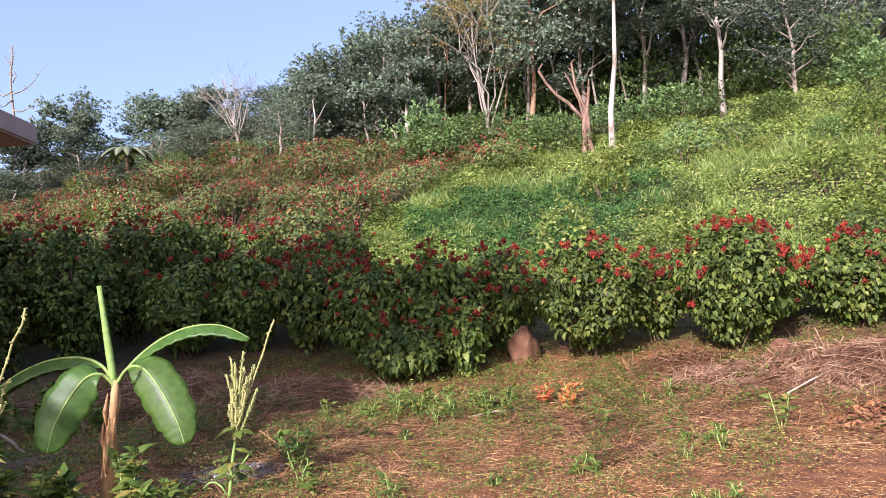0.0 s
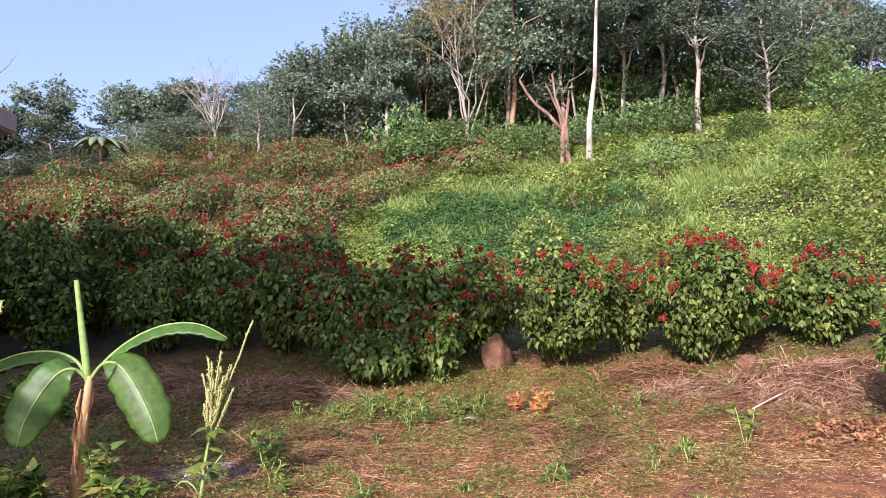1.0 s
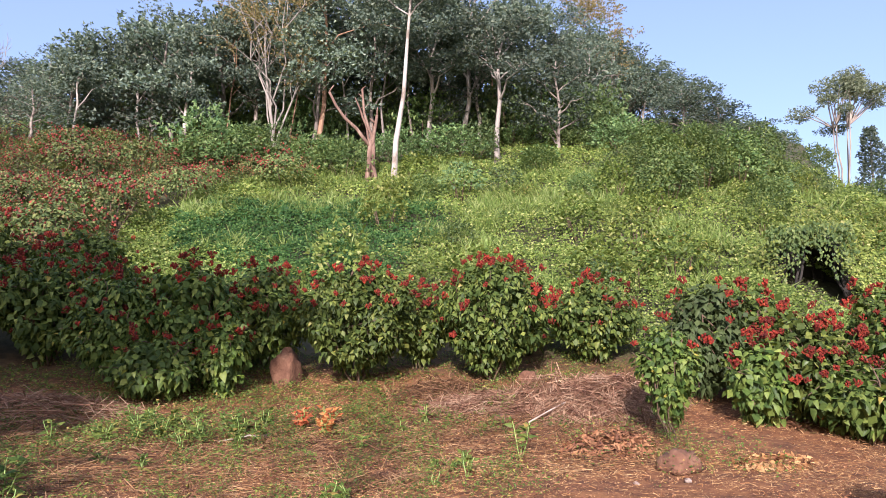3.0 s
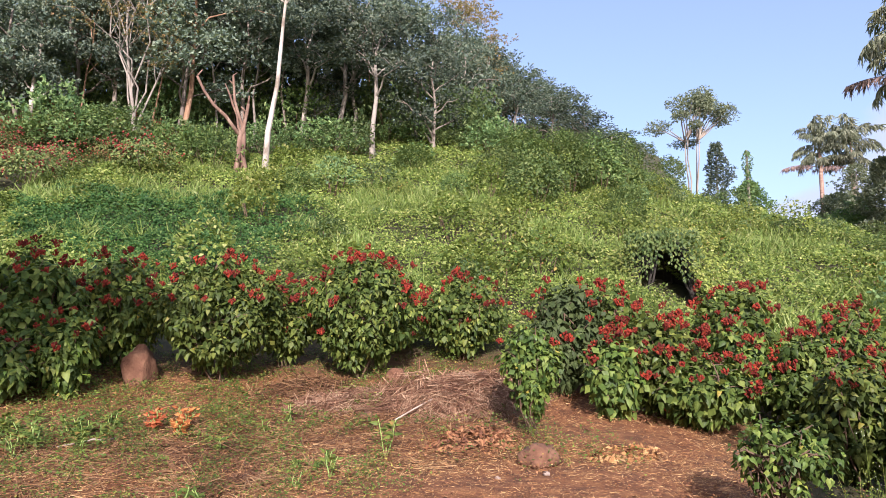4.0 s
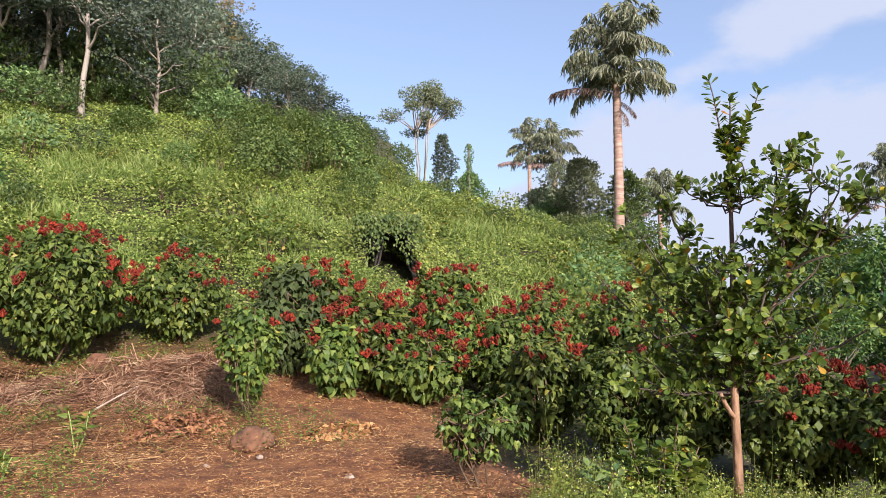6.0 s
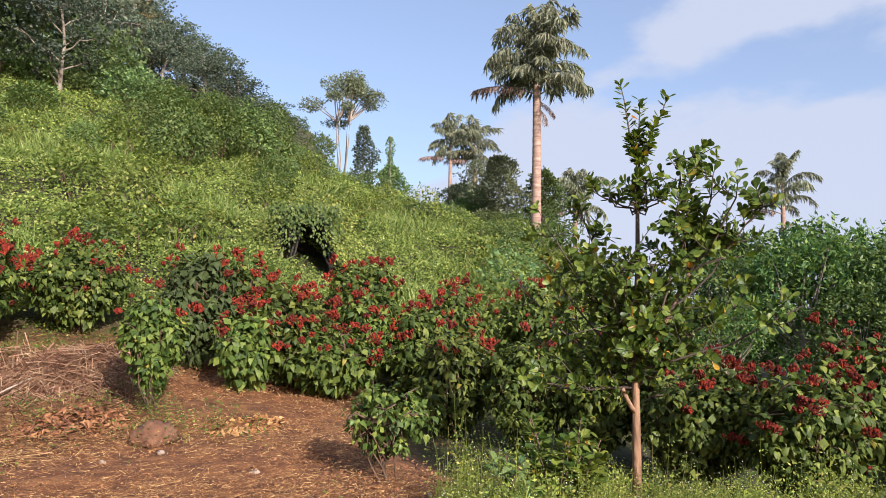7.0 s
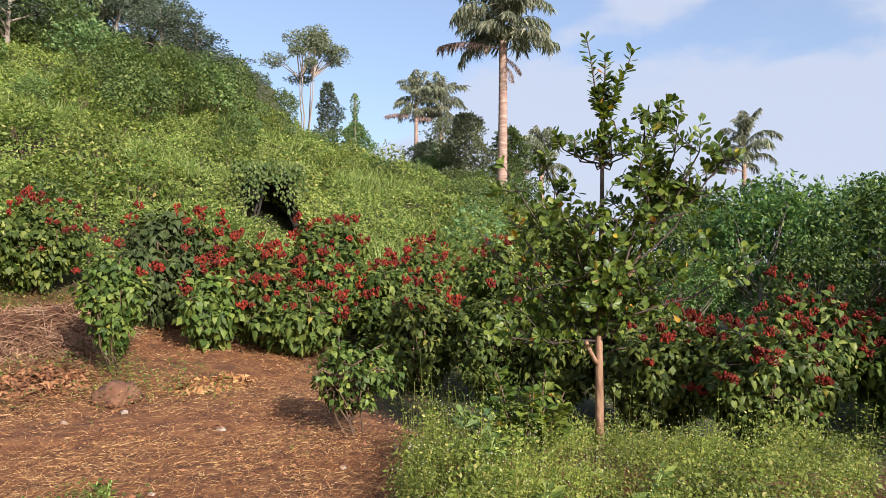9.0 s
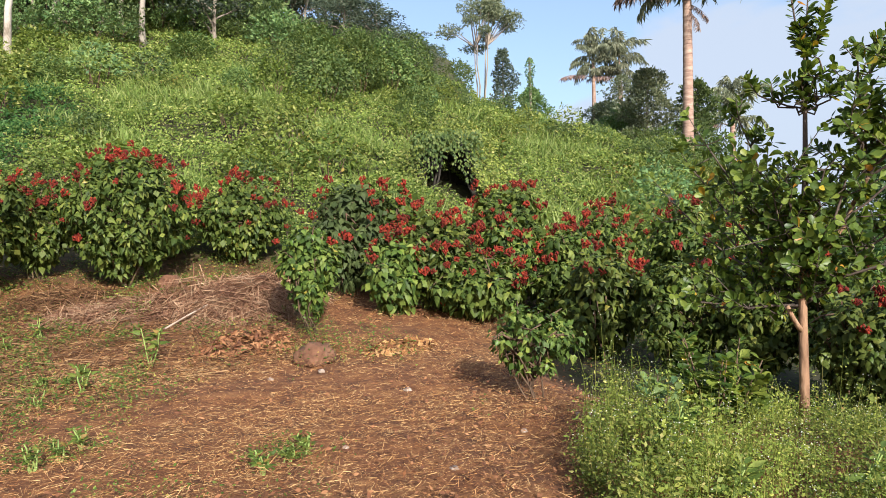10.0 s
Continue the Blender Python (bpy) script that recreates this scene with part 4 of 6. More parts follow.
# ---- shrubs and undergrowth of the slope ----
def bush_proto(name, label, seed, h, r, n, leaf, mat, outline=SPRAY, wide=1.0, group="", upright=0.0, lumps=2.0):
    rng = np.random.default_rng(seed)
    root = thing(name, label, "bush", group=group)
    t = sphere_dirs(n, rng, -0.45)
    lump = np.array([1 + 0.42 * noise.noise(Vector(q) * lumps + Vector((seed * 2.3, 0, 1))) for q in t])
    p = t * (r, r, h * 0.5) * lump[:, None] * rng.uniform(0.72, 1.04, (n, 1)) + (0, 0, h * 0.5)
    ln = leaf * rng.uniform(0.6, 1.35, n)
    g = Geo()
    leaves(g, p, unit(t * (0.8, 0.8, 0.4) + rng.normal(0, .5, (n, 3)) + (0, 0, -0.25 + upright)), unit(t * 0.55 + (0.2, -0.4, 0.6) + rng.normal(0, .35, (n, 3))), ln, ln * wide, outline)
    part("foliage", g, mat, root, "", "stuff")
    g = Geo()
    for i in range(5):
        a = rng.uniform(0, 6.28)
        tube(g, bend((0, 0, -.2), (np.cos(a) * r * .5, np.sin(a) * r * .5, h * .5), 0, 4, .03, rng), np.linspace(.025, .01, 4), 4)
    part("stem", g, STEM, root)
    return root


def scatter(protos, spots, rng, lo, hi, sink=0.1):
    for i, (x, y) in enumerate(spots):
        ob = protos[i] if i < len(protos) else copy_thing(protos[int(rng.integers(len(protos)))], Matrix())
        s = rng.uniform(lo, hi)
        stand(ob, x, y, rng.uniform(0, 360), s, sink, s * rng.uniform(0.8, 1.2))


rng = np.random.default_rng(31)
UNDER = [bush_proto("undergrowth_bush", "dense green undergrowth bush at the forest's edge", 400 + i, 2.2, 1.35, 270, 0.34, (SHRUB, SHRUB, SHRUB, VINE_DARK)[i], group="undergrowth bushes") for i in range(4)]
spots = [polar(az + rng.normal(0, 1.2), r + rng.normal(0, .9)) for az in np.arange(-4, 34, 2.7) for r in (31.8, 34.8) if az < 12 or r > 34]
spots += [polar(az + rng.normal(0, .5), 31.8 + rng.normal(0, .5)) for az in np.arange(8, 21, 1.6)]
spots += [polar(az, np.interp(az, (-6, 8), (29.5, 29.0)) + rng.normal(0, .4)) for az in np.arange(-1, 11, 2.2)]
scatter(UNDER, spots, rng, 0.38, 1.15, 0.2)
low = [polar(az + rng.normal(0, 1.2), r + rng.normal(0, .7)) for az in np.arange(-37, -4, 2.0) for r in (33.2, 35.6)]
low += [polar(az + rng.normal(0, .5), r + rng.normal(0, .6)) for az in np.arange(44, 62, 2.2) for r in (28, 33, 38)]
low += [polar(az + rng.normal(0, .5), r + rng.normal(0, .6)) for az in np.arange(64, 76, 2.0) for r in (23, 27, 32)]
scatter([copy_thing(UNDER[i], Matrix()) for i in (0, 1, 3)], low, rng, .3, .62, .15)
scatter([copy_thing(UNDER[i], Matrix()) for i in (3, 0, 3)], [polar(az + rng.normal(0, .6), r + rng.normal(0, .8)) for az in np.arange(21, 44, 1.8) for r in (34.5, 38.0)], rng, .4, .75, .1)
for i in range(34):
    x, y = polar(-6 + i * 1.12 + rng.normal(0, .4), 36.0 + rng.normal(0, .9))
    stand(copy_thing(UNDER[(0, 2, 3)[i % 3]], Matrix()), x, y, rng.uniform(0, 360), rng.uniform(1.0, 1.35), .2, rng.uniform(1.2, 1.9))

# dark vine-hung shrubs standing out of the slope
SLOPE = [bush_proto("vine_hung_bush", "dark green bush hung with creepers on the slope", 420 + i, 3.0, 1.25, 2300, 0.15, VINE_DARK, OVAL, .6, group="vine-hung bushes") for i in range(3)]
for i, (az, r, s, sz) in enumerate(((36.0, 24.5, 0.95, 0.9), (38.6, 26.5, 0.95, 0.95), (43.0, 23.0, 0.62, 0.72), (41.0, 27.5, 1.0, 1.0), (33.0, 27.5, 0.9, 0.7), (16.5, 25.5, 0.75, 0.5), (35.0, 29.5, 1.0, 0.9), (42.8, 29.0, 0.8, 1.0), (29.5, 25.5, 0.6, 0.45), (-1.0, 29.0, 1.2, 0.75), (2.5, 29.2, 1.1, 0.9), (26.0, 28.5, 0.8, 0.6))):
    x, y = polar(az, r)
    stand(SLOPE[i] if i < 3 else copy_thing(SLOPE[i % 3], Matrix()), x, y, i * 77, s * .8, 0.1, sz * .85)

# ---- creepers and grass that cover the slope ----
def canopy(x, y):
    return np.array([0.34 + 0.42 * noise.noise((a * 0.5, b * 0.5, 0)) + 0.34 * noise.noise((a * 1.6, b * 1.6, 4)) for a, b in zip(x, y)])


def creeper_cover():
    rng = np.random.default_rng(41)
    n = 370000
    az = rng.uniform(-11, 80, n)
    near = np.interp(az, (-11, -4, 2, 28, 45, 62, 75), (17.5, 17, 16.2, 13.6, 13.2, 13.6, 14.2))
    far = np.interp(az, (-11, -8, -4, 1, 6, 14, 24, 40, 46, 80), (17.6, 20, 24, 26.5, 29.5, 32, 37, 37, 33, 31))
    u = rng.random(n)
    r = near + (far - near) * u ** 1.15
    x, y = polar(az, r)
    h = canopy(x, y)
    z = gz(x, y) + np.maximum(0.05, h + 0.12) * rng.uniform(0.6, 1.05, n)
    nr = unit(rng.normal(0, 0.5, (n, 3)) + (-0.15, -0.6, 0.7))
    d = unit(rng.normal(0, 1, (n, 3)) * (1, 1, 0.6) + (0, -0.3, -0.2))
    ln = rng.uniform(0.05, 0.105, n) * np.interp(r, (13, 30), (0.8, 1.25))
    # a patch of darker, bluer leaves in the lower middle of the slope
    edge = np.array([noise.noise((a * .5, b * .5, 31)) + .6 * noise.noise((a * 1.7, b * 1.7, 33)) for a, b in zip(x, y)])
    # the creeper hollow stays open in front
    keep = np.abs((x - 13.3) - (y - 13.0)) > 1.0
    keep |= (x + y > 26.8) | (x + y < 24.3)
    teal_patch = 1.25 - ((az - 8) / 9.5) ** 2 - ((r - 21.5) / 4.2) ** 2 + .9 * edge + rng.normal(0, .18, n) > .3
    g = Geo()
    pts, near_by = np.stack([x, y, z], 1), r < 17.5
    for q, wide, shape in ((near_by, .62, OVAL), (~near_by, .72, SHARD)):
        for slot in (0, 1):
            k = q & keep & (teal_patch == bool(slot))
            leaves(g, pts[k], d[k], nr[k], ln[k], ln[k] * wide, shape, slot)
    ob = part("creeper_cover", g, [VINE, TEAL])
    return tagged(ob, "bright green creepers covering the slope", "creepers", kind="stuff")


creeper_cover()


def slope_grass():
    """Reed-like grass: thin tufts all over, broad bright blades in a belt below the forest."""
    rng = np.random.default_rng(43)
    tufts = 12000
    az = rng.uniform(-3, 62, tufts)
    r = 15.0 + 16 * rng.random(tufts)
    x, y = polar(az, r)
    dens = np.array([noise.noise((a * 0.35, b * 0.35, 9)) + .7 * noise.noise((a * 1.1, b * 1.1, 2)) for a, b in zip(x, y)])
    keep = dens + 0.16 * (np.abs(r - 26) < 2.6) > rng.uniform(0.1, 0.7, tufts)
    x, y = x[keep][:3000], y[keep][:3000]
    k, per = len(x), 12
    tall = np.repeat(rng.uniform(.35, .8, k), per)
    p = np.stack([np.repeat(x, per), np.repeat(y, per)], 1) + rng.normal(0, 0.16, (k * per, 2))
    z = gz(p[:, 0], p[:, 1]) + 0.2
    d = unit(np.concatenate([rng.normal(0, 0.5, (k * per, 2)), np.full((k * per, 1), 0.8)], 1))
    ln = rng.uniform(0.4, 0.95, k * per) * tall
    g = Geo()
    leaves(g, np.column_stack([p, z]), d, unit(rng.normal(0, 1, (k * per, 3)) * (1, 1, 0.2) + (0, -0.5, 0.3)), ln, rng.uniform(0.02, 0.045, k * per), BLADE)
    return tagged(part("slope_grass", g, GRASS), "tall green grass tufts among creepers", "grass", kind="stuff")


slope_grass()


# young shrubs scattered over the slope
rng = np.random.default_rng(47)
YOUNG = [bush_proto("slope_shrub", "young leafy shrub overgrown by creepers on the slope", 440 + i, 1.25, .62, 620, .10, (SHRUB, VINE, WEED, VINE)[i], OVAL, .6, group="slope shrubs", upright=.2) for i in range(4)]
spots = []
while len(spots) < 64:
    az, r = rng.uniform(3, 68), rng.uniform(15.5, 30)
    if abs(az - 45.6) > 5 or r > 21:
        spots.append(polar(az, r))
scatter(YOUNG, spots, rng, .5, 1.35, .05)


def far_banana():
    root = thing("distant_banana", "distant banana plant with dark drooping leaves", "banana plant", -13.5, 30.1)
    rng = np.random.default_rng(48)
    g = Geo()
    tube(g, bend((0, 0, -.2), (.05, 0, 1.9), 0, 4), (.12, .1, .08, .05), 7)
    part("stem", g, BARK_TAN, root)
    for i in range(11):
        a = i * 2.4
        o = np.array([math.cos(a), math.sin(a), 0])
        s = np.linspace(0, 1, 9)
        mid = (.03, 0, 1.85) + o * (s * 1.3)[:, None] + np.array([0, 0, 1.0]) * (.75 * s - 1.15 * s ** 2.2)[:, None]
        side = np.cross(o, (0, 0, 1.0))
        w = .2 * np.sin(np.pi * np.clip(.06 + .94 * s, 0, 1)) ** .6
        v = np.concatenate([mid - side * w[:, None] - (0, 0, .06), mid, mid + side * w[:, None] - (0, 0, .06)])
        f = []
        for j in range(8):
            for q in (0, 9):
                f += [(j + q, j + 1 + q, j + 10 + q), (j + q, j + 10 + q, j + 9 + q)]
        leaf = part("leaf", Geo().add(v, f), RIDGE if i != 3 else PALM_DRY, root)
        leaf.modifiers.new("thick", "SOLIDIFY").thickness = .008


far_banana()

# ---- palms and single trees at the edge of the sky ----
def frond_mesh(seed, length, mat, rise, fall, pairs=13, leaf=0.5):
    """One fishtail frond that leaves the stem at an angle of rise degrees and arches over by fall degrees, leaflets hanging."""
    rng, g = np.random.default_rng(seed), Geo()
    t = np.linspace(0, 1, 10)
    ang = np.radians(rise - fall * t ** 1.25)
    step = np.stack([np.cos(ang), 0 * t, np.sin(ang)], 1) * length / 9
    pts = np.vstack([np.zeros(3), np.cumsum(step[:-1], 0)])
    tube(g, pts, np.linspace(0.035, 0.007, 10), 5, 0, False)
    tan = unit(np.gradient(pts, axis=0))
    for i in range(pairs):
        s = 0.2 + 0.8 * i / (pairs - 1)
        p0 = np.array([np.interp(s, t, pts[:, j]) for j in range(3)])
        ta = np.array([np.interp(s, t, tan[:, j]) for j in range(3)])
        for side in (1.0, -1.0):
            ln = leaf * 1.15 * math.sin(math.pi * (0.22 + 0.64 * s)) * rng.uniform(0.6, 1.1)
            p1 = p0 + (ta * .6 + np.array([0, side * rng.uniform(0.5, .85), -0.35])) * ln
            tube(g, [p0, p1], (.008, .004), 3, 0, False)
            k = 6
            q = rng.uniform(0.1, 1.05, k)[:, None]
            d = unit(ta * .4 + np.array([0, side * 0.3, -1.0]) + rng.normal(0, 0.28, (k, 3)))
            ll = leaf * rng.uniform(0.5, 1.0, k)
            leaves(g, p0 * (1 - q) + p1 * q, d, unit(rng.normal(0, .6, (k, 3)) + (.6, -side * .5, .3)), ll, ll * rng.uniform(.10, .2, k), BLADE)
    return g.mesh("frond", [mat])


def palm(name, label, x, y, z, trunk_h, r, crown_r, seed, fronds=17, dry=2, turn=0.0, tall=1.9):
    """Fronds leave the upper stem steeply one over another and arch over; a few dry ones hang below."""
    rng = np.random.default_rng(seed)
    base = float(gz(x, y))
    trunk_h += z - base
    root = thing(name, label, "palm", x, y)
    g = Geo()
    n = 44
    t = np.linspace(0, 1, n)
    full = trunk_h + tall * 0.42
    rad = r * (1.15 - 0.3 * t) * (1 + 0.05 * (np.arange(n) % 2)) * np.interp(t, (0, trunk_h / full, 1), (1, .95, .3))
    tube(g, np.stack([0.06 * np.sin(t * 3), 0.02 * t, -0.4 + (full + 0.4) * t], 1), rad, 10)
    part("trunk", g, BARK_PALM, root, "ringed pinkish grey trunk")
    kinds = ((87, 48, 1.0), (80, 80, 1.15), (74, 104, 1.25), (66, 116, 1.3), (58, 118, 1.3), (46, 112, 1.25))
    ms = [[frond_mesh(seed + i + 20 * j, crown_r * ln, PALM, rise, fall, 13, crown_r * 0.29) for j in range(2)] for i, (rise, fall, ln) in enumerate(kinds)]
    md = frond_mesh(seed + 9, crown_r * 1.2, PALM_DRY, 22, 42, 15, crown_r * 0.22)
    for i in range(fronds):
        f = i / (fronds - 1)
        ob = part("frond", ms[int(np.clip(f * 6 + rng.normal(0, .7), 0, 5))][i % 2], None, root)
        up = trunk_h + (1 - f) ** 1.1 * tall * .45
        ob.matrix_basis = pose(.06 * math.sin(2.6), 0, up, rng.uniform(-14, 14), rng.uniform(-14, 14), i * 137.5 + turn + rng.uniform(-15, 15)) @ Matrix.Scale(rng.uniform(.75, 1.18), 4)
    if dry > 2:
        ob = part("frond", frond_mesh(seed + 50, crown_r * 1.15, PALM, 34, 62, 13, crown_r * .24), None, root)
        ob.matrix_basis = pose(0, 0, trunk_h - .25, 0, 0, -66)
    for i in range(dry):
        ob = part("dry_frond", md, None, root, "dry brown hanging frond")
        ob.matrix_basis = pose(0, 0, trunk_h - 0.15 - .25 * i, 0, (0, 48, 60)[i], (116, -70, 250)[i]) @ Matrix.Scale((1.1, .45, .45)[i], 4)
    return root


palm("tall_palm", "tall fishtail palm with a pale ringed trunk", 27.3, 13.4, 3.9, 6.7, 0.19, 2.05, 70, 36, 3, turn=-30, tall=4.8)
palm("distant_palm", "distant fishtail palm on the ridge", 46.4, 30.3, 9.6, 3.2, 0.15, 1.8, 80, 22, 1, tall=4.6)
palm("distant_palm", "distant fishtail palm on the ridge", 47.6, 28.8, 9.6, 3.0, 0.15, 1.8, 84, 22, 1, 50, tall=4.2)
palm("distant_palm", "distant fishtail palm behind the orchard", 40.0, 5.6, 3.2, 3.2, 0.13, 1.5, 88, 20, 2, 20, tall=4.2)
palm("distant_palm", "half-hidden palm behind leafy bushes", 39.0, 16.6, 5.6, 1.3, 0.15, 2.1, 92, 13, 1, 75, tall=2.2)


def umbrella_tree():
    rng = np.random.default_rng(55)
    root = thing("umbrella_tree", "isolated tall tree with a flat high crown", "tree", 36.0, 32.3)
    lift = 9.4 - float(gz(36.0, 32.3))
    g = Geo()
    ends = []
    for i in range(4):
        a = i * 1.7
        tube(g, bend((0.12 * i - .2, 0, -.2), (0.5 * np.cos(a), 0.5 * np.sin(a), 4.4 + lift), 0, 6, .05, rng), np.linspace(.07, .035, 6), 6)
        for j in range(7):
            b = a + rng.uniform(-1.2, 1.2)
            rad = rng.uniform(.2, 1)
            e = np.array([2.7 * np.cos(b) * rad, 2.7 * np.sin(b) * rad, 7.6 + lift - 2.6 * rad ** 2 + rng.uniform(-.9, .1)])
            tube(g, bend((0.5 * np.cos(a), 0.5 * np.sin(a), 4.3 + lift), e, .1, 4, .05, rng), np.linspace(.05, .015, 4), 4, 0, False)
            ends.append(e)
    part("trunk", g, BARK_GREY, root)
    g = Geo()
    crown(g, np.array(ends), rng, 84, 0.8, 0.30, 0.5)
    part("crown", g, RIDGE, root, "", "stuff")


umbrella_tree()


def conifer_like(x, y, z, h, r, seed, label, mat=FOREST, n=2400):
    rng = np.random.default_rng(seed)
    base = float(gz(x, y))
    foot = z - base
    root = thing("pointed_tree", label, "tree", x, y)
    g = Geo()
    tube(g, bend((0, 0, -.3), (0, 0, foot + h * .9), 0, 5, .02, rng), np.linspace(.12, .03, 5), 6)
    part("trunk", g, BARK_GREY, root)
    n = n // 2
    t = rng.uniform(0.08, 1, n)
    a = rng.uniform(0, 6.283, n)
    lump = 1 + 0.85 * np.array([noise.noise((np.cos(b) * 1.9, np.sin(b) * 1.9, c * 5 + seed)) for a_, b, c in zip(a, a, t)])
    rr = r * (1 - t) ** 0.5 * (.72 + .34 * np.sin(t * 11 + seed + 2 * np.cos(a))) * lump * rng.uniform(.5, 1, n) + 0.05
    p = np.stack([np.cos(a) * rr, np.sin(a) * rr, foot + t * h], 1)
    o = np.stack([np.cos(a), np.sin(a), 0 * a], 1)
    ln = rng.uniform(.13, .28, n)
    g = Geo()
    leaves(g, p, unit(o + rng.normal(0, .4, (n, 3)) + (0, 0, -.2)), unit(o * .5 + (.1, -.3, .7) + rng.normal(0, .3, (n, 3))), ln * 1.5, ln * 1.5, SPRAY)
    part("crown", g, mat, root, "", "stuff")


conifer_like(33.9, 28.6, 7.2, 5.2, 1.25, 56, "dark pointed tree hung with creepers")
conifer_like(33.6, 26.2, 7.0, 2.6, 1.5, 57, "dark leafy tree on the ridge", SHRUB, 3000)


def vine_stump():
    """A thin dead stem with a swollen top, wrapped in creeper."""
    rng = np.random.default_rng(58)
    root = thing("vine_stump", "dead stump wrapped in green creeper", "stump", 31.85, 24.85)
    h = 10.9 - float(gz(31.85, 24.85))
    g = Geo()
    st = bend((0, 0, -.3), (-.08, 0, h), 0, 7, .03, rng)
    tube(g, st, np.linspace(.10, .06, 7), 7)
    part("trunk", g, BARK_GREY, root)
    n = 1500
    t = rng.random(n)
    rad = np.interp(t, (0, .35, .6, .78, .82, .93, 1), (.75, .5, .2, .12, .27, .3, .05)) * rng.uniform(.4, 1, n)
    a = rng.uniform(0, 6.283, n)
    o = np.stack([np.cos(a), np.sin(a), 0 * a], 1)
    p = np.stack([np.interp(t, np.linspace(0, 1, 7), st[:, j]) for j in range(3)], 1) + o * rad[:, None]
    ln = rng.uniform(.07, .15, n)
    g = Geo()
    leaves(g, p, unit(o + rng.normal(0, .4, (n, 3)) + (0, 0, -.5)), unit(o + (0, 0, .5) + rng.normal(0, .3, (n, 3))), ln, ln * .7, OVAL)
    part("creeper", g, SHRUB, root, "green creeper leaves", "stuff")


vine_stump()
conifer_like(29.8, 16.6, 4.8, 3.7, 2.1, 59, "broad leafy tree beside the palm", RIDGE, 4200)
conifer_like(30.5, 14.6, 4.2, 3.6, 1.6, 62, "broad leafy tree beside the palm", SHRUB, 3200)
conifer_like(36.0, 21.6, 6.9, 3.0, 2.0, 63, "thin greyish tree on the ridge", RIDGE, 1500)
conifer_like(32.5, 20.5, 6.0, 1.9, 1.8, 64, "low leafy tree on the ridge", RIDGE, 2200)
conifer_like(31.0, 18.6, 5.2, 2.0, 1.7, 65, "low leafy tree on the ridge", SHRUB, 2200)


# ---- creeper cave on the slope ----
def creeper_arch():
    """A hut-like hollow under hanging creepers; a near-black lining paints the shade inside."""
    rng = np.random.default_rng(66)
    root = thing("creeper_arch", "dark hollow under an arch of hanging creepers", "creepers", 13.3, 13.0)
    g = Geo()
    n = 8200
    t = sphere_dirs(n, rng, 0.0)
    front = unit(np.array([-0.71, -0.71, 0.0]))
    hole = (t @ front > 0.52) & (t[:, 2] < 0.72) & (np.abs(t @ np.array([0.71, -0.71, 0])) < 0.40)
    lump = np.array([1 + .5 * noise.noise(Vector(q) * 1.8) for q in t])[:, None]
    p = t * (1.3, 1.3, 1.5) * np.maximum(.9, lump) * rng.uniform(.88, 1.15, (n, 1))
    p, t = p[~hole], t[~hole]
    ln = rng.uniform(.05, .115, len(p))
    leaves(g, p, unit(t + rng.normal(0, .5, t.shape) + (0, 0, -.7)), unit(t * .7 + (-.35, -.45, .4) + rng.normal(0, .3, t.shape)), ln, ln * .6, OVAL)
    part("foliage", g, VINE, root, "", "stuff")
    # added shell, its dark colour stands for the hollow's shade
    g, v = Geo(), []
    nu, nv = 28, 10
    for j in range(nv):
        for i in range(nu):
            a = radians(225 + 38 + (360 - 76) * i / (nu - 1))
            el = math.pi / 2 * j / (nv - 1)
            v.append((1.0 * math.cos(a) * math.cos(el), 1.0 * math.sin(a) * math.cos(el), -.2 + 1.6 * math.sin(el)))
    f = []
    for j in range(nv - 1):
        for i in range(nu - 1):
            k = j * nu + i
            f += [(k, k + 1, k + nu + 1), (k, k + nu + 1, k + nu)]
    lining = part("dead_thatch", g.add(v, f), HOLLOW_SHADE, root, "near-black lining standing in for the shade inside the hollow")
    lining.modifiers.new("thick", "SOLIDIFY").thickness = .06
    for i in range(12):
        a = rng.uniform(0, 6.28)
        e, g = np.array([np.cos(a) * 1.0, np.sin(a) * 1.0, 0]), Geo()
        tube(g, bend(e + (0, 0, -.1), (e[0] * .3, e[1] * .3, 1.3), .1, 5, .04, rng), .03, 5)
        part("stem", g, HOLLOW_SHADE, root)
    g, k = Geo(), 900
    a = radians(225) + rng.uniform(-.8, .8, k)
    z = 1.45 - rng.random(k) ** 2 * (.25 + .75 * np.abs(np.sin((a - radians(225)) * 3.1))) - rng.random(k) * .25
    p = np.stack([np.cos(a) * 1.15, np.sin(a) * 1.15, z], 1) + rng.normal(0, .06, (k, 3))
    ln = rng.uniform(.05, .12, k)
    leaves(g, p, unit(rng.normal(0, .4, (k, 3)) + (-.3, -.3, -.9)), unit(rng.normal(0, .3, (k, 3)) + (-.6, -.6, .4)), ln, ln * .6, OVAL)
    part("hanging_creeper", g, VINE_DARK, root, "", "stuff")


creeper_arch()


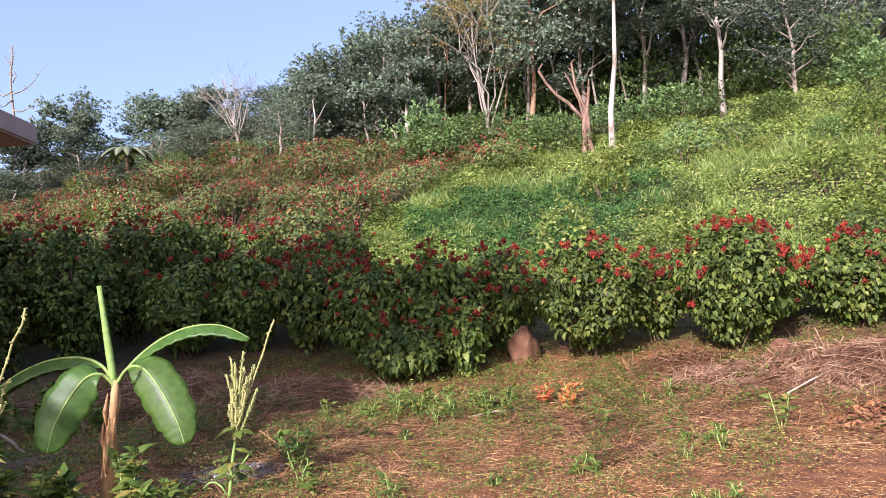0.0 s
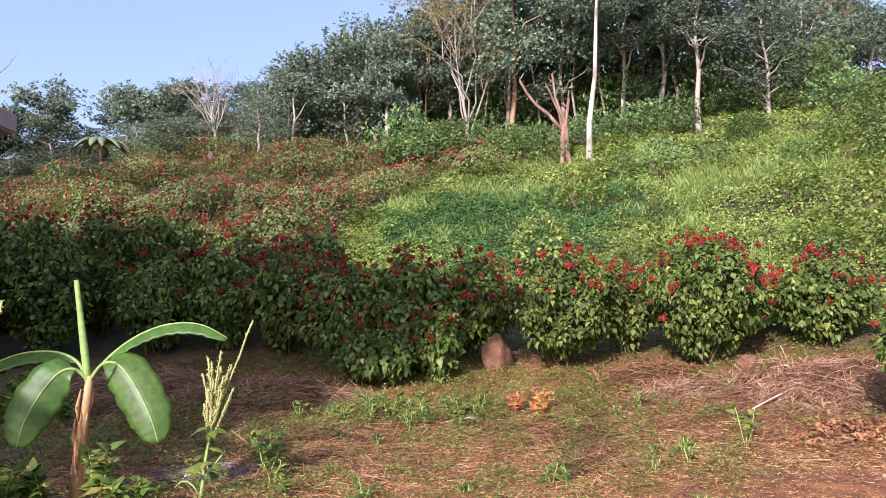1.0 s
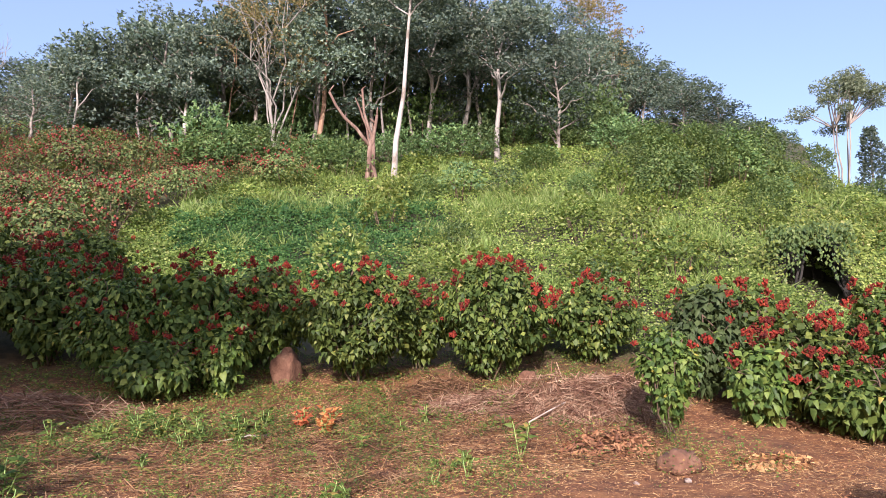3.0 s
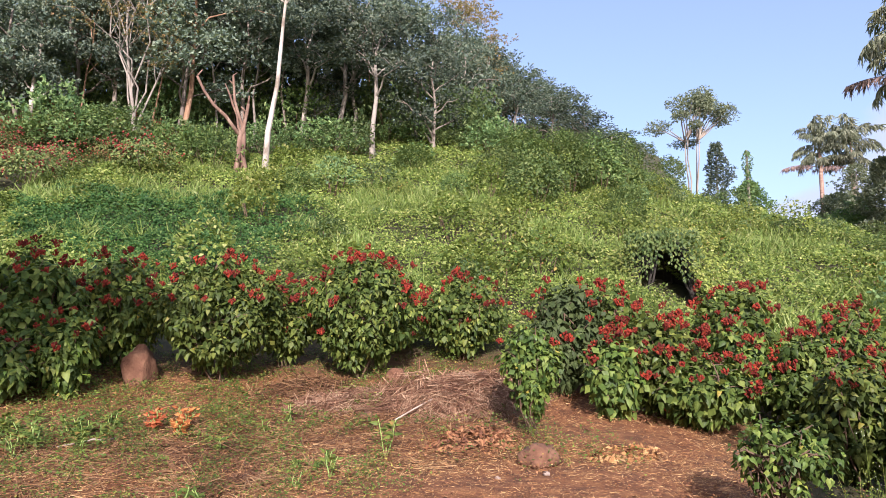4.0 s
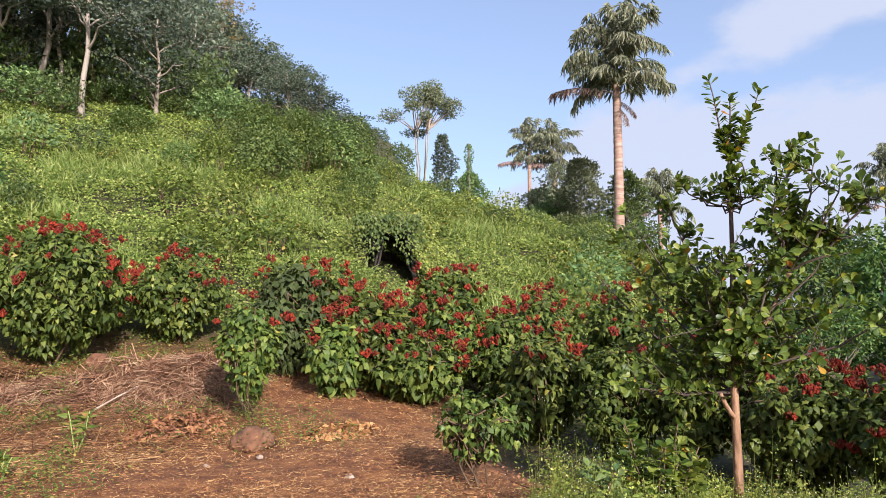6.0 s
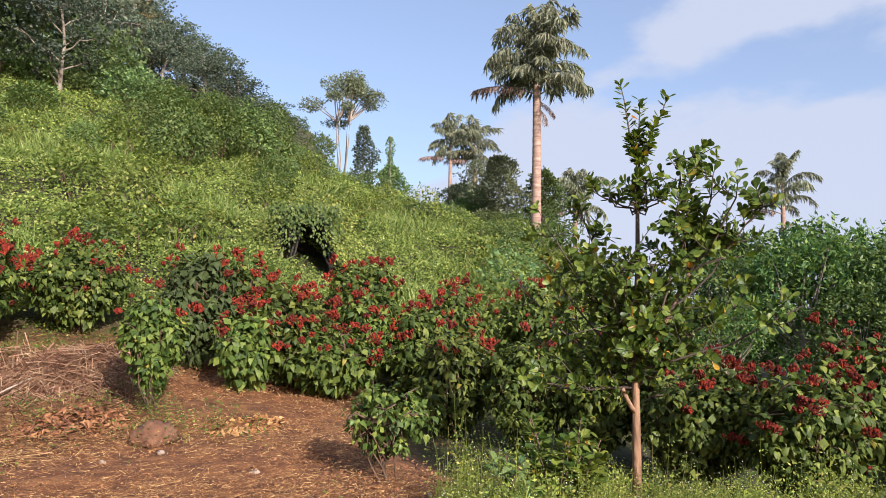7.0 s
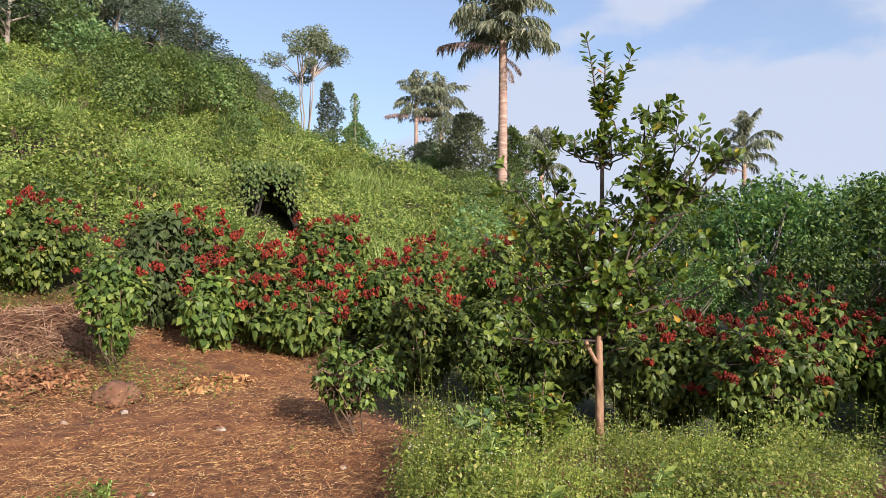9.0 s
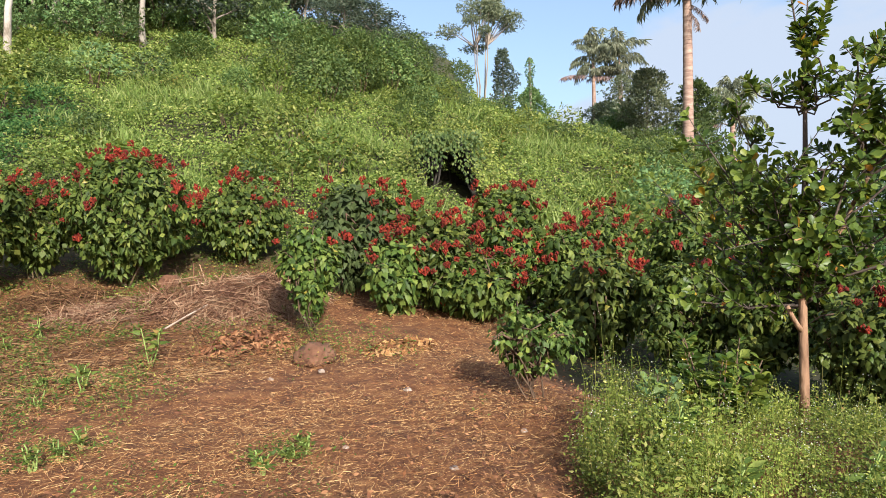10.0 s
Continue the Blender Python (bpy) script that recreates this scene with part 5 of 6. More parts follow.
# ---- fruit tree in the foreground ----
def fruit_tree():
    rng = np.random.default_rng(71)
    root = thing("fruit_tree", "young fruit tree with glossy dark leaves and a tan trunk", "tree", 6.0, 2.02)
    g = Geo()
    main = np.array([(0, 0, -.1), (.0, 0, .35), (-.02, 0, .75), (.03, 0.02, 1.1), (.05, .02, 1.5)])
    tube(g, main, (.043, .036, .032, .029, .022), 9)
    tube(g, bend((-.01, 0, .72), (-.19, .05, .93), -.02, 4), (.024, .02, .018, .016), 7)
    part("trunk", g, BARK_TAN, root, "tan trunk with a sawn side stub")
    g = Geo()
    stem = np.array([(.05, .02, 1.45), (.04, .0, 1.9), (.04, 0, 2.35), (.03, 0, 2.75)])
    tube(g, stem, (.028, .02, .016, .010), 7)
    part("leader", g, BARK_DARK, root, "thin dark grey upper stem")
    rx, ry, up = np.array([0.335, -0.942, 0]), np.array([0.942, 0.335, 0]), np.array([0, 0, 1.0])
    shoots = []

    def limb(p0, p1, k, sag=-.06, r=.012, spread=.17):
        pts = bend(p0, p1, sag, 6, .02, rng)
        b = Geo()
        tube(b, pts, np.linspace(r, .006, 6), 5, 0, False)
        for _ in range(k):
            s = pts[rng.integers(1 if k == 12 else 2, 6)]
            e = s + rng.normal(0, spread, 3) * (1, 1, .7) + (0, 0, .10)
            tube(b, bend(s, e, -.01, 3), (.005, .004, .003), 4, 0, False)
            shoots.append((s, e))
        part("branch", b, BARK_DARK, root)

    fork = rx * .42 + ry * .12 + up * 1.85
    b = Geo()
    tube(b, bend(main[3], fork, -.05, 6, .01, rng), np.linspace(.022, .014, 6), 6)
    part("branch", b, BARK_TAN, root)
    for u, z1 in ((-.45, 2.36), (-.68, 2.16), (-.82, 2.0), (-.38, 1.98), (-.2, 1.75), (-.55, 1.9), (.3, 2.3), (.34, 2.66), (.46, 2.84), (.58, 2.6), (.74, 2.42), (.95, 2.36), (.38, 2.1), (.5, 2.25), (.7, 2.05),
                  (-.85, 1.6), (-.6, 1.5), (-.3, 1.6), (.0, 1.7), (.3, 1.75), (.6, 1.65), (.9, 1.75), (1.2, 1.6), (-.8, 1.2), (-.55, 1.2), (.45, 1.35), (.1, 1.7), (-.12, 1.86), (.13, 1.9), (.02, 1.6), (-.26, 1.92), (-.95, 1.0), (-.75, .92)):
        z0 = min(1.48, max(.92, z1 - .7 + rng.uniform(-.22, .22)))
        p0 = np.array([np.interp(z0, main[:, 2], main[:, j]) for j in range(3)])
        if u > .15 and z1 > 2.2:
            p0 = fork
        limb(p0, rx * u + ry * rng.uniform(-.2, .55) + up * z1, 12 if z1 < 2.2 else 14, spread=.17 if z1 < 2.2 else .11)
    for dx, dz in ((-.12, 3.42), (.03, 3.28), (.25, 3.28), (.14, 3.05), (-.02, 3.0)):
        pts = bend(stem[3], rx * dx + up * dz, -.04, 6, .012, rng)
        b = Geo()
        tube(b, pts, np.linspace(.010, .004, 6), 5, 0, False)
        part("branch", b, BARK_DARK, root)
        shoots += [(pts[k], pts[k] + (pts[k + 1] - pts[k]) * 1.0) for k in range(5)]
    for dx, dz in ((-.30, 2.50), (.26, 2.46), (.0, 2.6), (-.17, 2.42), (.1, 2.70), (-.05, 2.40), (.14, 2.42)):
        limb(stem[2], rx * dx + ry * rng.uniform(-.15, .15) + up * dz, 4, 0, .008, .06)
    g = Geo()
    for s, e in shoots:
        k = 13
        t = rng.uniform(.1, 1.05, k)[:, None]
        p = s * (1 - t) + e * t
        ax = unit(e - s)
        o = unit(np.cross(sphere_dirs(k, rng), ax))
        d = unit(o + ax * (.25 + .6 * t) + (0, 0, .12))
        ln = rng.uniform(.055, .095, k)
        leaves(g, p, d, unit(ax - o * .4 + rng.normal(0, .35, (k, 3)) + (-.35, -.3, .2)), ln, ln * .56, SPOON)
    part("foliage", g, JACK, root, "glossy dark leaves, a few yellow and orange", "stuff")


fruit_tree()


# ---- orchard ----
def orchard_tree(seed):
    rng = np.random.default_rng(seed)
    root = thing("orchard_tree", "dense dark green orchard tree", "tree", group="orchard trees")
    g = Geo()
    tube(g, bend((0, 0, -.3), (0, 0, 1.6), 0, 4, .02, rng), np.linspace(.08, .05, 4), 7)
    ends = []
    for i in range(34):
        a, f = rng.uniform(0, 6.28), rng.uniform(.15, 1)
        rr = 1.25 * math.sqrt(max(.05, 1 - (f - .4) ** 2 / .5)) * rng.uniform(.55, 1)
        e = np.array([np.cos(a) * rr, np.sin(a) * rr, .35 + 2.9 * f])
        tube(g, bend((0, 0, min(1.5, .5 + f)), e, -.1, 4, .03, rng), np.linspace(.02, .006, 4), 4, 0, False)
        ends.append(e)
    part("trunk", g, BARK_GREY, root)
    g = Geo()
    crown(g, np.array(ends), rng, 80, .34, .12, .8, OVAL, 0, .5)
    for i in range(70):
        a, rr = rng.uniform(0, 6.28), rng.uniform(0, 1.3)
        k = 24
        z = np.linspace(0, rng.uniform(.4, .8), k)
        p = np.stack([np.cos(a) * rr + rng.normal(0, .05, k), np.sin(a) * rr + rng.normal(0, .05, k), 2.75 - .5 * rr * rr + z], 1)
        leaves(g, p, unit(rng.normal(0, 1, (k, 3)) + (0, 0, .7)), unit(rng.normal(0, .6, (k, 3)) + (0, 0, 1)), rng.uniform(.08, .13, k), .05, OVAL)
    part("crown", g, CITRUS, root, "", "stuff")
    return root


ORCH = [orchard_tree(500 + i) for i in range(3)]
rng = np.random.default_rng(51)
for i, (x, y, s) in enumerate([(15.6, 3.6, .92), (15.2, 1.9, 1.0), (15.4, .2, 1.02), (15.2, -1.6, 1.05), (15.5, -3.4, 1.05), (17.6, 3.4, 1.05), (17.6, 1.0, 1.1), (17.4, -1.0, 1.1), (17.6, -3.0, 1.1), (20.0, 4.6, 1.1), (20, 2.2, 1.2), (20.2, -.4, 1.2), (13.4, 2.9, .6), (12.9, 4.3, .55), (16.4, -.7, 1.0), (16.5, 1.6, 1.0), (16.4, -2.6, 1.0), (14.2, .9, .72), (14.1, -1.0, .75)]):
    stand(ORCH[i] if i < 3 else copy_thing(ORCH[i % 3], Matrix()), x, y, rng.uniform(0, 360), s, .05)


# ---- unseen trees, added out of view to shade the left side and right-hand shrubs ----
def shade_tree(x, y, zc, r, rz, clumps, per, seed, label):
    rng = np.random.default_rng(seed)
    root = thing("shade_tree", label, "tree", x, y, group="shade trees")
    g = Geo()
    tube(g, bend((0, 0, -.3), (0, 0, zc), 0, 7, .12, rng), np.linspace(.38, .12, 7), 9)
    ends = sphere_dirs(clumps, rng) * rng.uniform(.25, 1, (clumps, 1)) ** .5 * (r, r, rz) + (0, 0, zc)
    for e in ends[::3]:
        tube(g, bend((0, 0, zc - rz * .9 + rng.uniform(0, rz)), e, .2, 5, .1, rng), np.linspace(.1, .03, 5), 5, 0, False)
    part("trunk", g, BARK_GREY, root)
    g = Geo()
    crown(g, ends, rng, per, 1.25, .5, .7, OVAL, 0, .55)
    part("crown", g, FOREST, root, "", "stuff")


shade_tree(-15.2, -1.7, 8.6, 3.6, 4.6, 170, 110, 601, "unseen broad leafy tree, added to shade the field's left side")
shade_tree(-10.7, -3.3, 11.7, 3.3, 1.6, 110, 80, 603, "unseen broad leafy tree, added to shade the field's left side")
shade_tree(-12.5, -3.5, 8.5, 2.4, 1.8, 60, 90, 604, "unseen broad leafy tree, added to shade the field's left side")
shade_tree(-11.7, -4.4, 8.0, 2.3, 1.6, 80, 100, 606, "unseen broad leafy tree, added to shade the field's left side")
shade_tree(8.7, -5.8, 2.5, 1.4, 1.6, 20, 60, 605, "unseen low leafy tree, added to shade the right-hand shrubs")


# an unseen belt of trees, added behind to block the low skylight
rng = np.random.default_rng(61)
for i, az in enumerate(np.arange(112, 302, 9.5)):
    x, y = polar(az + rng.normal(0, 2), 24 + rng.normal(0, 2))
    stand(copy_thing(PROTO[8 + i % 2], Matrix()), x, y, rng.uniform(0, 360), .8, .1, .75)


# ---- house ----
def house():
    root = thing("house", "house with a flat brownish cement roof slab", "house", -9.6, 6.6, 0)

    def block(x0, x1, y0, y1, z0, z1, bev=.015):
        bm = bmesh.new()
        bmesh.ops.create_cube(bm, size=1)
        for v in bm.verts:
            v.co = Vector((x0 + (v.co.x + .5) * (x1 - x0), y0 + (v.co.y + .5) * (y1 - y0), z0 + (v.co.z + .5) * (z1 - z0)))
        bmesh.ops.bevel(bm, geom=bm.edges[:], offset=bev, segments=2, affect="EDGES")
        me = bpy.data.meshes.new("block")
        bm.to_mesh(me)
        bm.free()
        me.materials.append(CEMENT)
        return me

    part("wall", block(-3.0, 3.0, -.5, .6, -.1, 3.58, .015), None, root, "grey cement wall")
    part("roof", block(-3.4, 5.28, -.8, .9, 3.59, 3.81, .02), None, root, "brownish flat cement roof slab")


house()

# ---- foreground plants ----
def banana():
    root = thing("banana_plant", "young banana plant with four wide leaves and a furled one", "banana plant", -3.0, 6.2)
    root.matrix_basis = root.matrix_basis @ Matrix.Scale(.9, 4)
    g = Geo()
    tube(g, [(0, 0, -.1), (.01, 0, .35), (.04, 0, .7), (.08, 0, 1.0), (.10, 0, 1.2)], (.072, .06, .052, .045, .03), 9)
    for i in range(9):
        a, z = i * 2.4, .15 + i * .09
        k = [(0.055 * math.cos(a) + z * .06, .055 * math.sin(a), z), (.068 * math.cos(a) + z * .06, .068 * math.sin(a), z + .13), (.055 * math.cos(a + .3) + z * .07, .055 * math.sin(a + .3), z + .3)]
        tube(g, k, (.010, .022, .006), 5)
    part("stem", g, PSEUDO, root, "brown sheathed stem, pale at the foot")

    def blade(curve, w, fold, label, across=None):
        c = np.asarray(curve, float)
        t = np.linspace(0, 1, len(c))
        s = np.linspace(0, 1, 30)
        mid = np.stack([np.interp(s, t, c[:, j]) for j in range(3)], 1)
        for _ in range(8):
            mid[1:-1] = .25 * mid[:-2] + .5 * mid[1:-1] + .25 * mid[2:]
        tan = unit(np.gradient(mid, axis=0))
        side = unit(np.cross(tan, [0, 0, 1.0]) + 1e-6)
        if across is not None:
            av = np.broadcast_to(np.asarray(across, float), tan.shape)
            side = unit(av - tan * (av * tan).sum(1, keepdims=True))
        nr = np.cross(side, tan)
        nr = nr * np.where(nr[:, 2:] + .3 * -nr[:, 1:2] < 0, -1, 1)
        prof = np.sin(np.pi * np.clip((s - .2) / .82, 0, 1)) ** .5 * w
        prof[s < .21] = .014
        rows = 9
        off = np.linspace(-1, 1, rows)
        wave = 1 + .05 * np.sin(s * 43) + .03 * np.sin(s * 97)
        v = mid[:, None] + side[:, None] * (off[None, :, None] * (prof * wave)[:, None, None] * math.cos(fold)) - nr[:, None] * (np.abs(off)[None, :, None] ** 1.3 * prof[:, None, None] * math.sin(fold))
        v = v + nr[:, None] * (.008 * np.sin(s * 75)[:, None, None] * np.abs(off)[None, :, None]) * (prof > .05)[:, None, None]
        f = []
        for i in range(29):
            for j in range(rows - 1):
                a = i * rows + j
                f += [(a, a + 1, a + rows + 1), (a, a + rows + 1, a + rows)]
        leaf = part("leaf", Geo().add(v.reshape(-1, 3), f), BANANA, root, label)
        leaf.modifiers.new("thick", "SOLIDIFY").thickness = .004
        g = Geo()
        tube(g, mid + nr * .004, np.linspace(.02, .004, 30), 6)
        part("midrib", g, RIB, leaf)

    blade([(.10, 0, 1.15), (.27, .0, 1.37), (.5, .05, 1.56), (.8, .05, 1.68), (1.15, .0, 1.68), (1.42, -.05, 1.52)], .15, .75, "long arched green banana leaf")
    blade([(.10, 0, 1.15), (.24, -.05, 1.33), (.42, -.12, 1.33), (.62, -.2, 1.1), (.8, -.28, .8), (.86, -.3, .6)], .215, .25, "wide drooping green banana leaf", (.75, .25, .6))
    blade([(.08, 0, 1.15), (.0, -.06, 1.28), (-.12, -.14, 1.27), (-.26, -.22, 1.05), (-.37, -.28, .8), (-.40, -.3, .6)], .22, .2, "wide drooping green banana leaf", (.9, .1, -.4))
    blade([(.08, 0, 1.15), (-.03, .05, 1.34), (-.25, .08, 1.44), (-.6, .08, 1.44), (-.95, .0, 1.28), (-1.25, -.05, .95)], .16, .75, "long arched green banana leaf")
    g = Geo()
    tube(g, bend((.09, 0, 1.1), (-.05, 0, 2.12), 0, 7), (.03, .036, .038, .034, .03, .026, .024), 8)
    part("furled_leaf", g, RIB, root, "pale green furled young leaf")


PSEUDO = rough_mat("banana_sheath", [(.2, (.20, .09, .04)), (.5, (.42, .24, .10)), (.85, (.60, .48, .22))], 8, .7, .4, 30, (1, 1, .25))
RIB = leaf_mat("pale_green_rib", [(0, (.26, .38, .10)), (1, (.34, .45, .14))], .45, .2, 0)
BANANA = leaf_mat("banana_leaf", [(0, (.072, .150, .027)), (1, (.085, .165, .031))], .4, .3, .1, .1, 3.0, spec=.3)
AMARANTH = leaf_mat("yellow_green_spike", [(0, (.34, .36, .12)), (1, (.55, .53, .22))], .7, .2, 0)
banana()


def seedling(name, label, x, y, h, n, leaf, seed, mat=None, outline=None, z=None, stems=3):
    """A small upright leafy weed: leaves whorled along a few leaning stems."""
    rng = np.random.default_rng(seed)
    root = thing(name, label, "weed", x, y, z)
    gl = Geo()
    for i in range(stems):
        g = Geo()
        a0 = rng.uniform(0, 6.28)
        pts = bend((0, 0, -.04), (math.cos(a0) * h * .3, math.sin(a0) * h * .3, h * rng.uniform(.6, 1)), .02, 5, .01, rng)
        tube(g, pts, np.linspace(.009, .004, 5), 5)
        part("stem", g, STEM if outline is SPOON else RIB, root)
        k = max(4, n // stems)
        t = np.clip(rng.uniform(.3, 1.08, k) ** .8, 0, 1)
        p = np.stack([np.interp(t, np.linspace(0, 1, 5), pts[:, j]) for j in range(3)], 1)
        a = rng.uniform(0, 6.28, k)
        o = np.stack([np.cos(a), np.sin(a), 0 * a], 1)
        ln = leaf * rng.uniform(.6, 1.2, k) * (1.2 - .5 * t)
        leaves(gl, p + o * .015, unit(o + (0, 0, .25) * 1 + np.stack([0 * t, 0 * t, .9 * t - .6], 1) + rng.normal(0, .2, (k, 3))), unit(o * .3 + (.0, -.3, .9) + rng.normal(0, .25, (k, 3))), ln, ln * .6, outline or FINE_HEART)
    part("foliage", gl, mat or WEED, root, "", "stuff")
    return root


def amaranth(x, y, h, seed, label):
    rng = np.random.default_rng(seed)
    root = thing("amaranth", label, "weed", x, y)
    g = Geo()
    st = bend((0, 0, -.05), (.12, 0, h * .46), 0, 5, .012, rng)
    tube(g, st, np.linspace(.017, .011, 5), 7)
    tube(g, bend((.02, 0, .05), (-.2, .02, .13), .09, 5), .008, 5)
    tube(g, bend((.03, 0, .18), (.22, .02, .42), .0, 4), .008, 5)
    part("stem", g, RIB, root, "pale green stem")
    v, fc = ico()
    for i in range(27):
        a = i * 2.4
        q = rng.uniform(.4, 1)
        b = st[4] if i < 13 else st[3]
        e = b + ((.34, 0, h * .55) if i == 0 else (.15 * q * np.cos(a) + .07, .14 * q * np.sin(a), h * rng.uniform(.18, .40)))
        g, pts = Geo(), bend(b, e, -.01, 9, .006, rng)
        if i:
            pts[6:] += np.linspace(.2, 1, 3)[:, None] * np.array([rng.normal(0, .02), 0, -.012])
        k = 90
        s = rng.uniform(0.12, 1, k)
        c = np.stack([np.interp(s, np.linspace(0, 1, 9), pts[:, j]) for j in range(3)], 1) + rng.normal(0, .006, (k, 3))
        tube(g, pts, np.linspace(.006, .008, 9), 6)
        for p in c:
            g.add(v * rng.uniform(.0045, .0085) + p, fc)
        part("flower_spike", g, AMARANTH, root)
    n = 16
    t = rng.uniform(.25, 1, n)
    p = np.stack([np.interp(t, np.linspace(0, 1, 5), st[:, j]) for j in range(3)], 1)
    a = rng.uniform(0, 6.28, n)
    o = np.stack([np.cos(a), np.sin(a), 0 * a + .1], 1)
    g = Geo()
    leaves(g, p + o * .05, unit(o + (0, 0, -.25)), unit((0, -.3, 1) + rng.normal(0, .3, (n, 3))), rng.uniform(.10, .22, n), .09, FINE_HEART)
    part("foliage", g, WEED, root, "", "stuff")


amaranth(-1.95, 6.1, 1.5, 91, "tall amaranth with yellow-green flower spikes")
amaranth(-3.53, 5.15, 1.7, 92, "tall amaranth with yellow-green flower spikes")
LEAFY = "leafy green weed on the bare soil"
for i, (x, y, h, n, lf) in enumerate([(-1.55, 7.0, .55, 40, .14), (-2.72, 5.9, .55, 110, .15), (-3.35, 5.75, .5, 110, .16), (-2.35, 5.6, .34, 80, .15), (-3.85, 5.6, .45, 120, .17), (-3.1, 5.9, .4, 90, .15), (-6.2, 9.6, .6, 130, .15), (-5.4, 9.2, .6, 130, .15), (-6.8, 10.6, .7, 130, .15), (-5.9, 10.6, .6, 130, .15), (-4.9, 9.8, .5, 110, .14), (-5.3, 8.3, .5, 110, .14), (-3.6, 9.4, .3, 60, .12), ] + [(-3.7, 6.0, .45, 60, .16), (-1.2, 6.1, .28, 22, .12), (-.55, 5.9, .2, 16, .11), (3.35, 7.4, .42, 34, .12), (-2.3, 5.9, .3, 30, .12),
                                      (1.75, 8.4, .2, 20, .1), (-4.3, 6.6, .5, 60, .15), (-4.9, 7.4, .5, 60, .15), (2.9, 9.5, .3, 26, .1), (1.2, 6.2, .18, 16, .1), (.3, 6.0, .16, 16, .09), (2.1, 6.5, .16, 14, .08)]):
    seedling("leafy_weed", LEAFY, x, y, h, n, lf, 700 + i)
rng = np.random.default_rng(740)
for i in range(26):
    seedling("leafy_weed", "bright green leafy weed in a low patch", -.3 + rng.normal(0, .62), 9.75 + rng.normal(0, .38), rng.uniform(.2, .38), 34, .10, 741 + i)
for i in range(9):
    seedling("leafy_weed", LEAFY, rng.uniform(-2.2, 3.4), rng.uniform(6.3, 10.6), rng.uniform(.14, .3), 22, .09, 771 + i)
for i, (x, y, h) in enumerate(((1.25, 9.75, .3), (1.62, 9.68, .36), (1.5, 9.4, .2))):
    seedling("orange_plant", "small plant with bright orange-red leaves", x, y, h, 90, .10, 790 + i, ORANGE, OVAL, stems=10)
for x, y, h in ((4.2, 2.2, .5), (4.45, 1.25, .38), (3.95, 1.7, .3)):
    seedling("leafy_weed", "leafy weed with long bright leaves in the flowering bank", x, y, h, 34, .15, 795, VINE, LANCE)
seedling("broadleaf_sapling", "broad-leaved sapling among the weeds", 5.2, 2.35, .66, 360, .115, 731, JACK, SPOON, stems=11)
seedling("broadleaf_sapling", "broad-leaved sapling among the weeds", 5.35, 2.25, .56, 240, .11, 732, JACK, SPOON, stems=8)
seedling("broadleaf_sapling", "broad-leaved sapling among the weeds", 4.85, 2.6, .42, 80, .13, 733, SHRUB, SPOON, stems=5)


# ---- stones, sticks, heaps ----
for i, (x, y) in enumerate([(1.83, 5.09), (2.0, 5.2), (1.65, 5.0), (2.79, 3.94), (2.95, 4.0), (2.6, 3.9), (2.47, 7.06), (2.3, 7.2), (2.65, 7.3)]):
    seedling("weed", "low green weed on the bare soil", x, y, .13 + .02 * (i % 3), 46, .055, 760 + i, WEED, stems=5)


def rock(name, label, x, y, size, seed, mat, lift=.0, turn=0):
    ob = tagged(new(name, rock_mesh(name, mat, size, seed)), label, "stone")
    ob.matrix_basis = pose(x, y, float(gz(x, y)) + lift, 0, 0, turn)


rock("clay_block", "upright red clay block under the shrubs", 1.33, 12.55, (.29, .22, .40), 3.1, STONE, .16, 50)
rock("clay_block", "red clay block under the shrubs", -2.95, 14.0, (.16, .16, .26), 4.7, STONE, .75, 50)
rock("stone", "flat red stone on the bare soil", 4.6, 6.3, (.2, .17, .13), 1.3, STONE, .07, 10)
rock("stone", "red stone on the dry straw", 3.9, 9.3, (.09, .08, .07), 2.3, STONE, .04, 40)
rock("stone", "red stone under the shrubs", 5.2, 11.2, (.16, .15, .14), 6.3, STONE, .05, 40)
for i, (x, y, s) in enumerate([(4.5, 4.75, .04), (4.95, 3.3, .03), (3.9, 6.0, .03), (4.4, 5.9, .035), (5.1, 5.4, .03), (3.4, 3.1, .035), (3.2, 3.9, .025), (4.3, 3.3, .025)]):
    rock("pebble", "small pale stone on the soil", x, y, (s, s * .8, s * .6), i * 1.9, PALE_STONE, s * .25, i * 50)


def pole(name, label, a, b, r, mat=STICK):
    g = Geo()
    (x0, y0, h0), (x1, y1, h1) = a, b
    tube(g, bend((x0, y0, float(gz(x0, y0)) + h0), (x1, y1, float(gz(x1, y1)) + h1), .02, 6, .012), np.linspace(r, r * .6, 6), 7)
    tagged(part(name, g, mat), label, "stick")


pole("bleached_pole", "long bleached pole lying against the straw heap", (4.1, 8.8, .08), (6.0, 9.6, .40), .012)
pole("bleached_pole", "long bleached pole lying against the straw heap", (4.75, 9.05, .12), (5.75, 9.85, .42), .008)
pole("stick", "dry stick on the straw", (.8, 9.4, .05), (.2, 9.1, .06), .014)
pole("stick", "pale stick in the shaded weeds", (-6.1, 9.6, .12), (-5.0, 8.35, .12), .022)


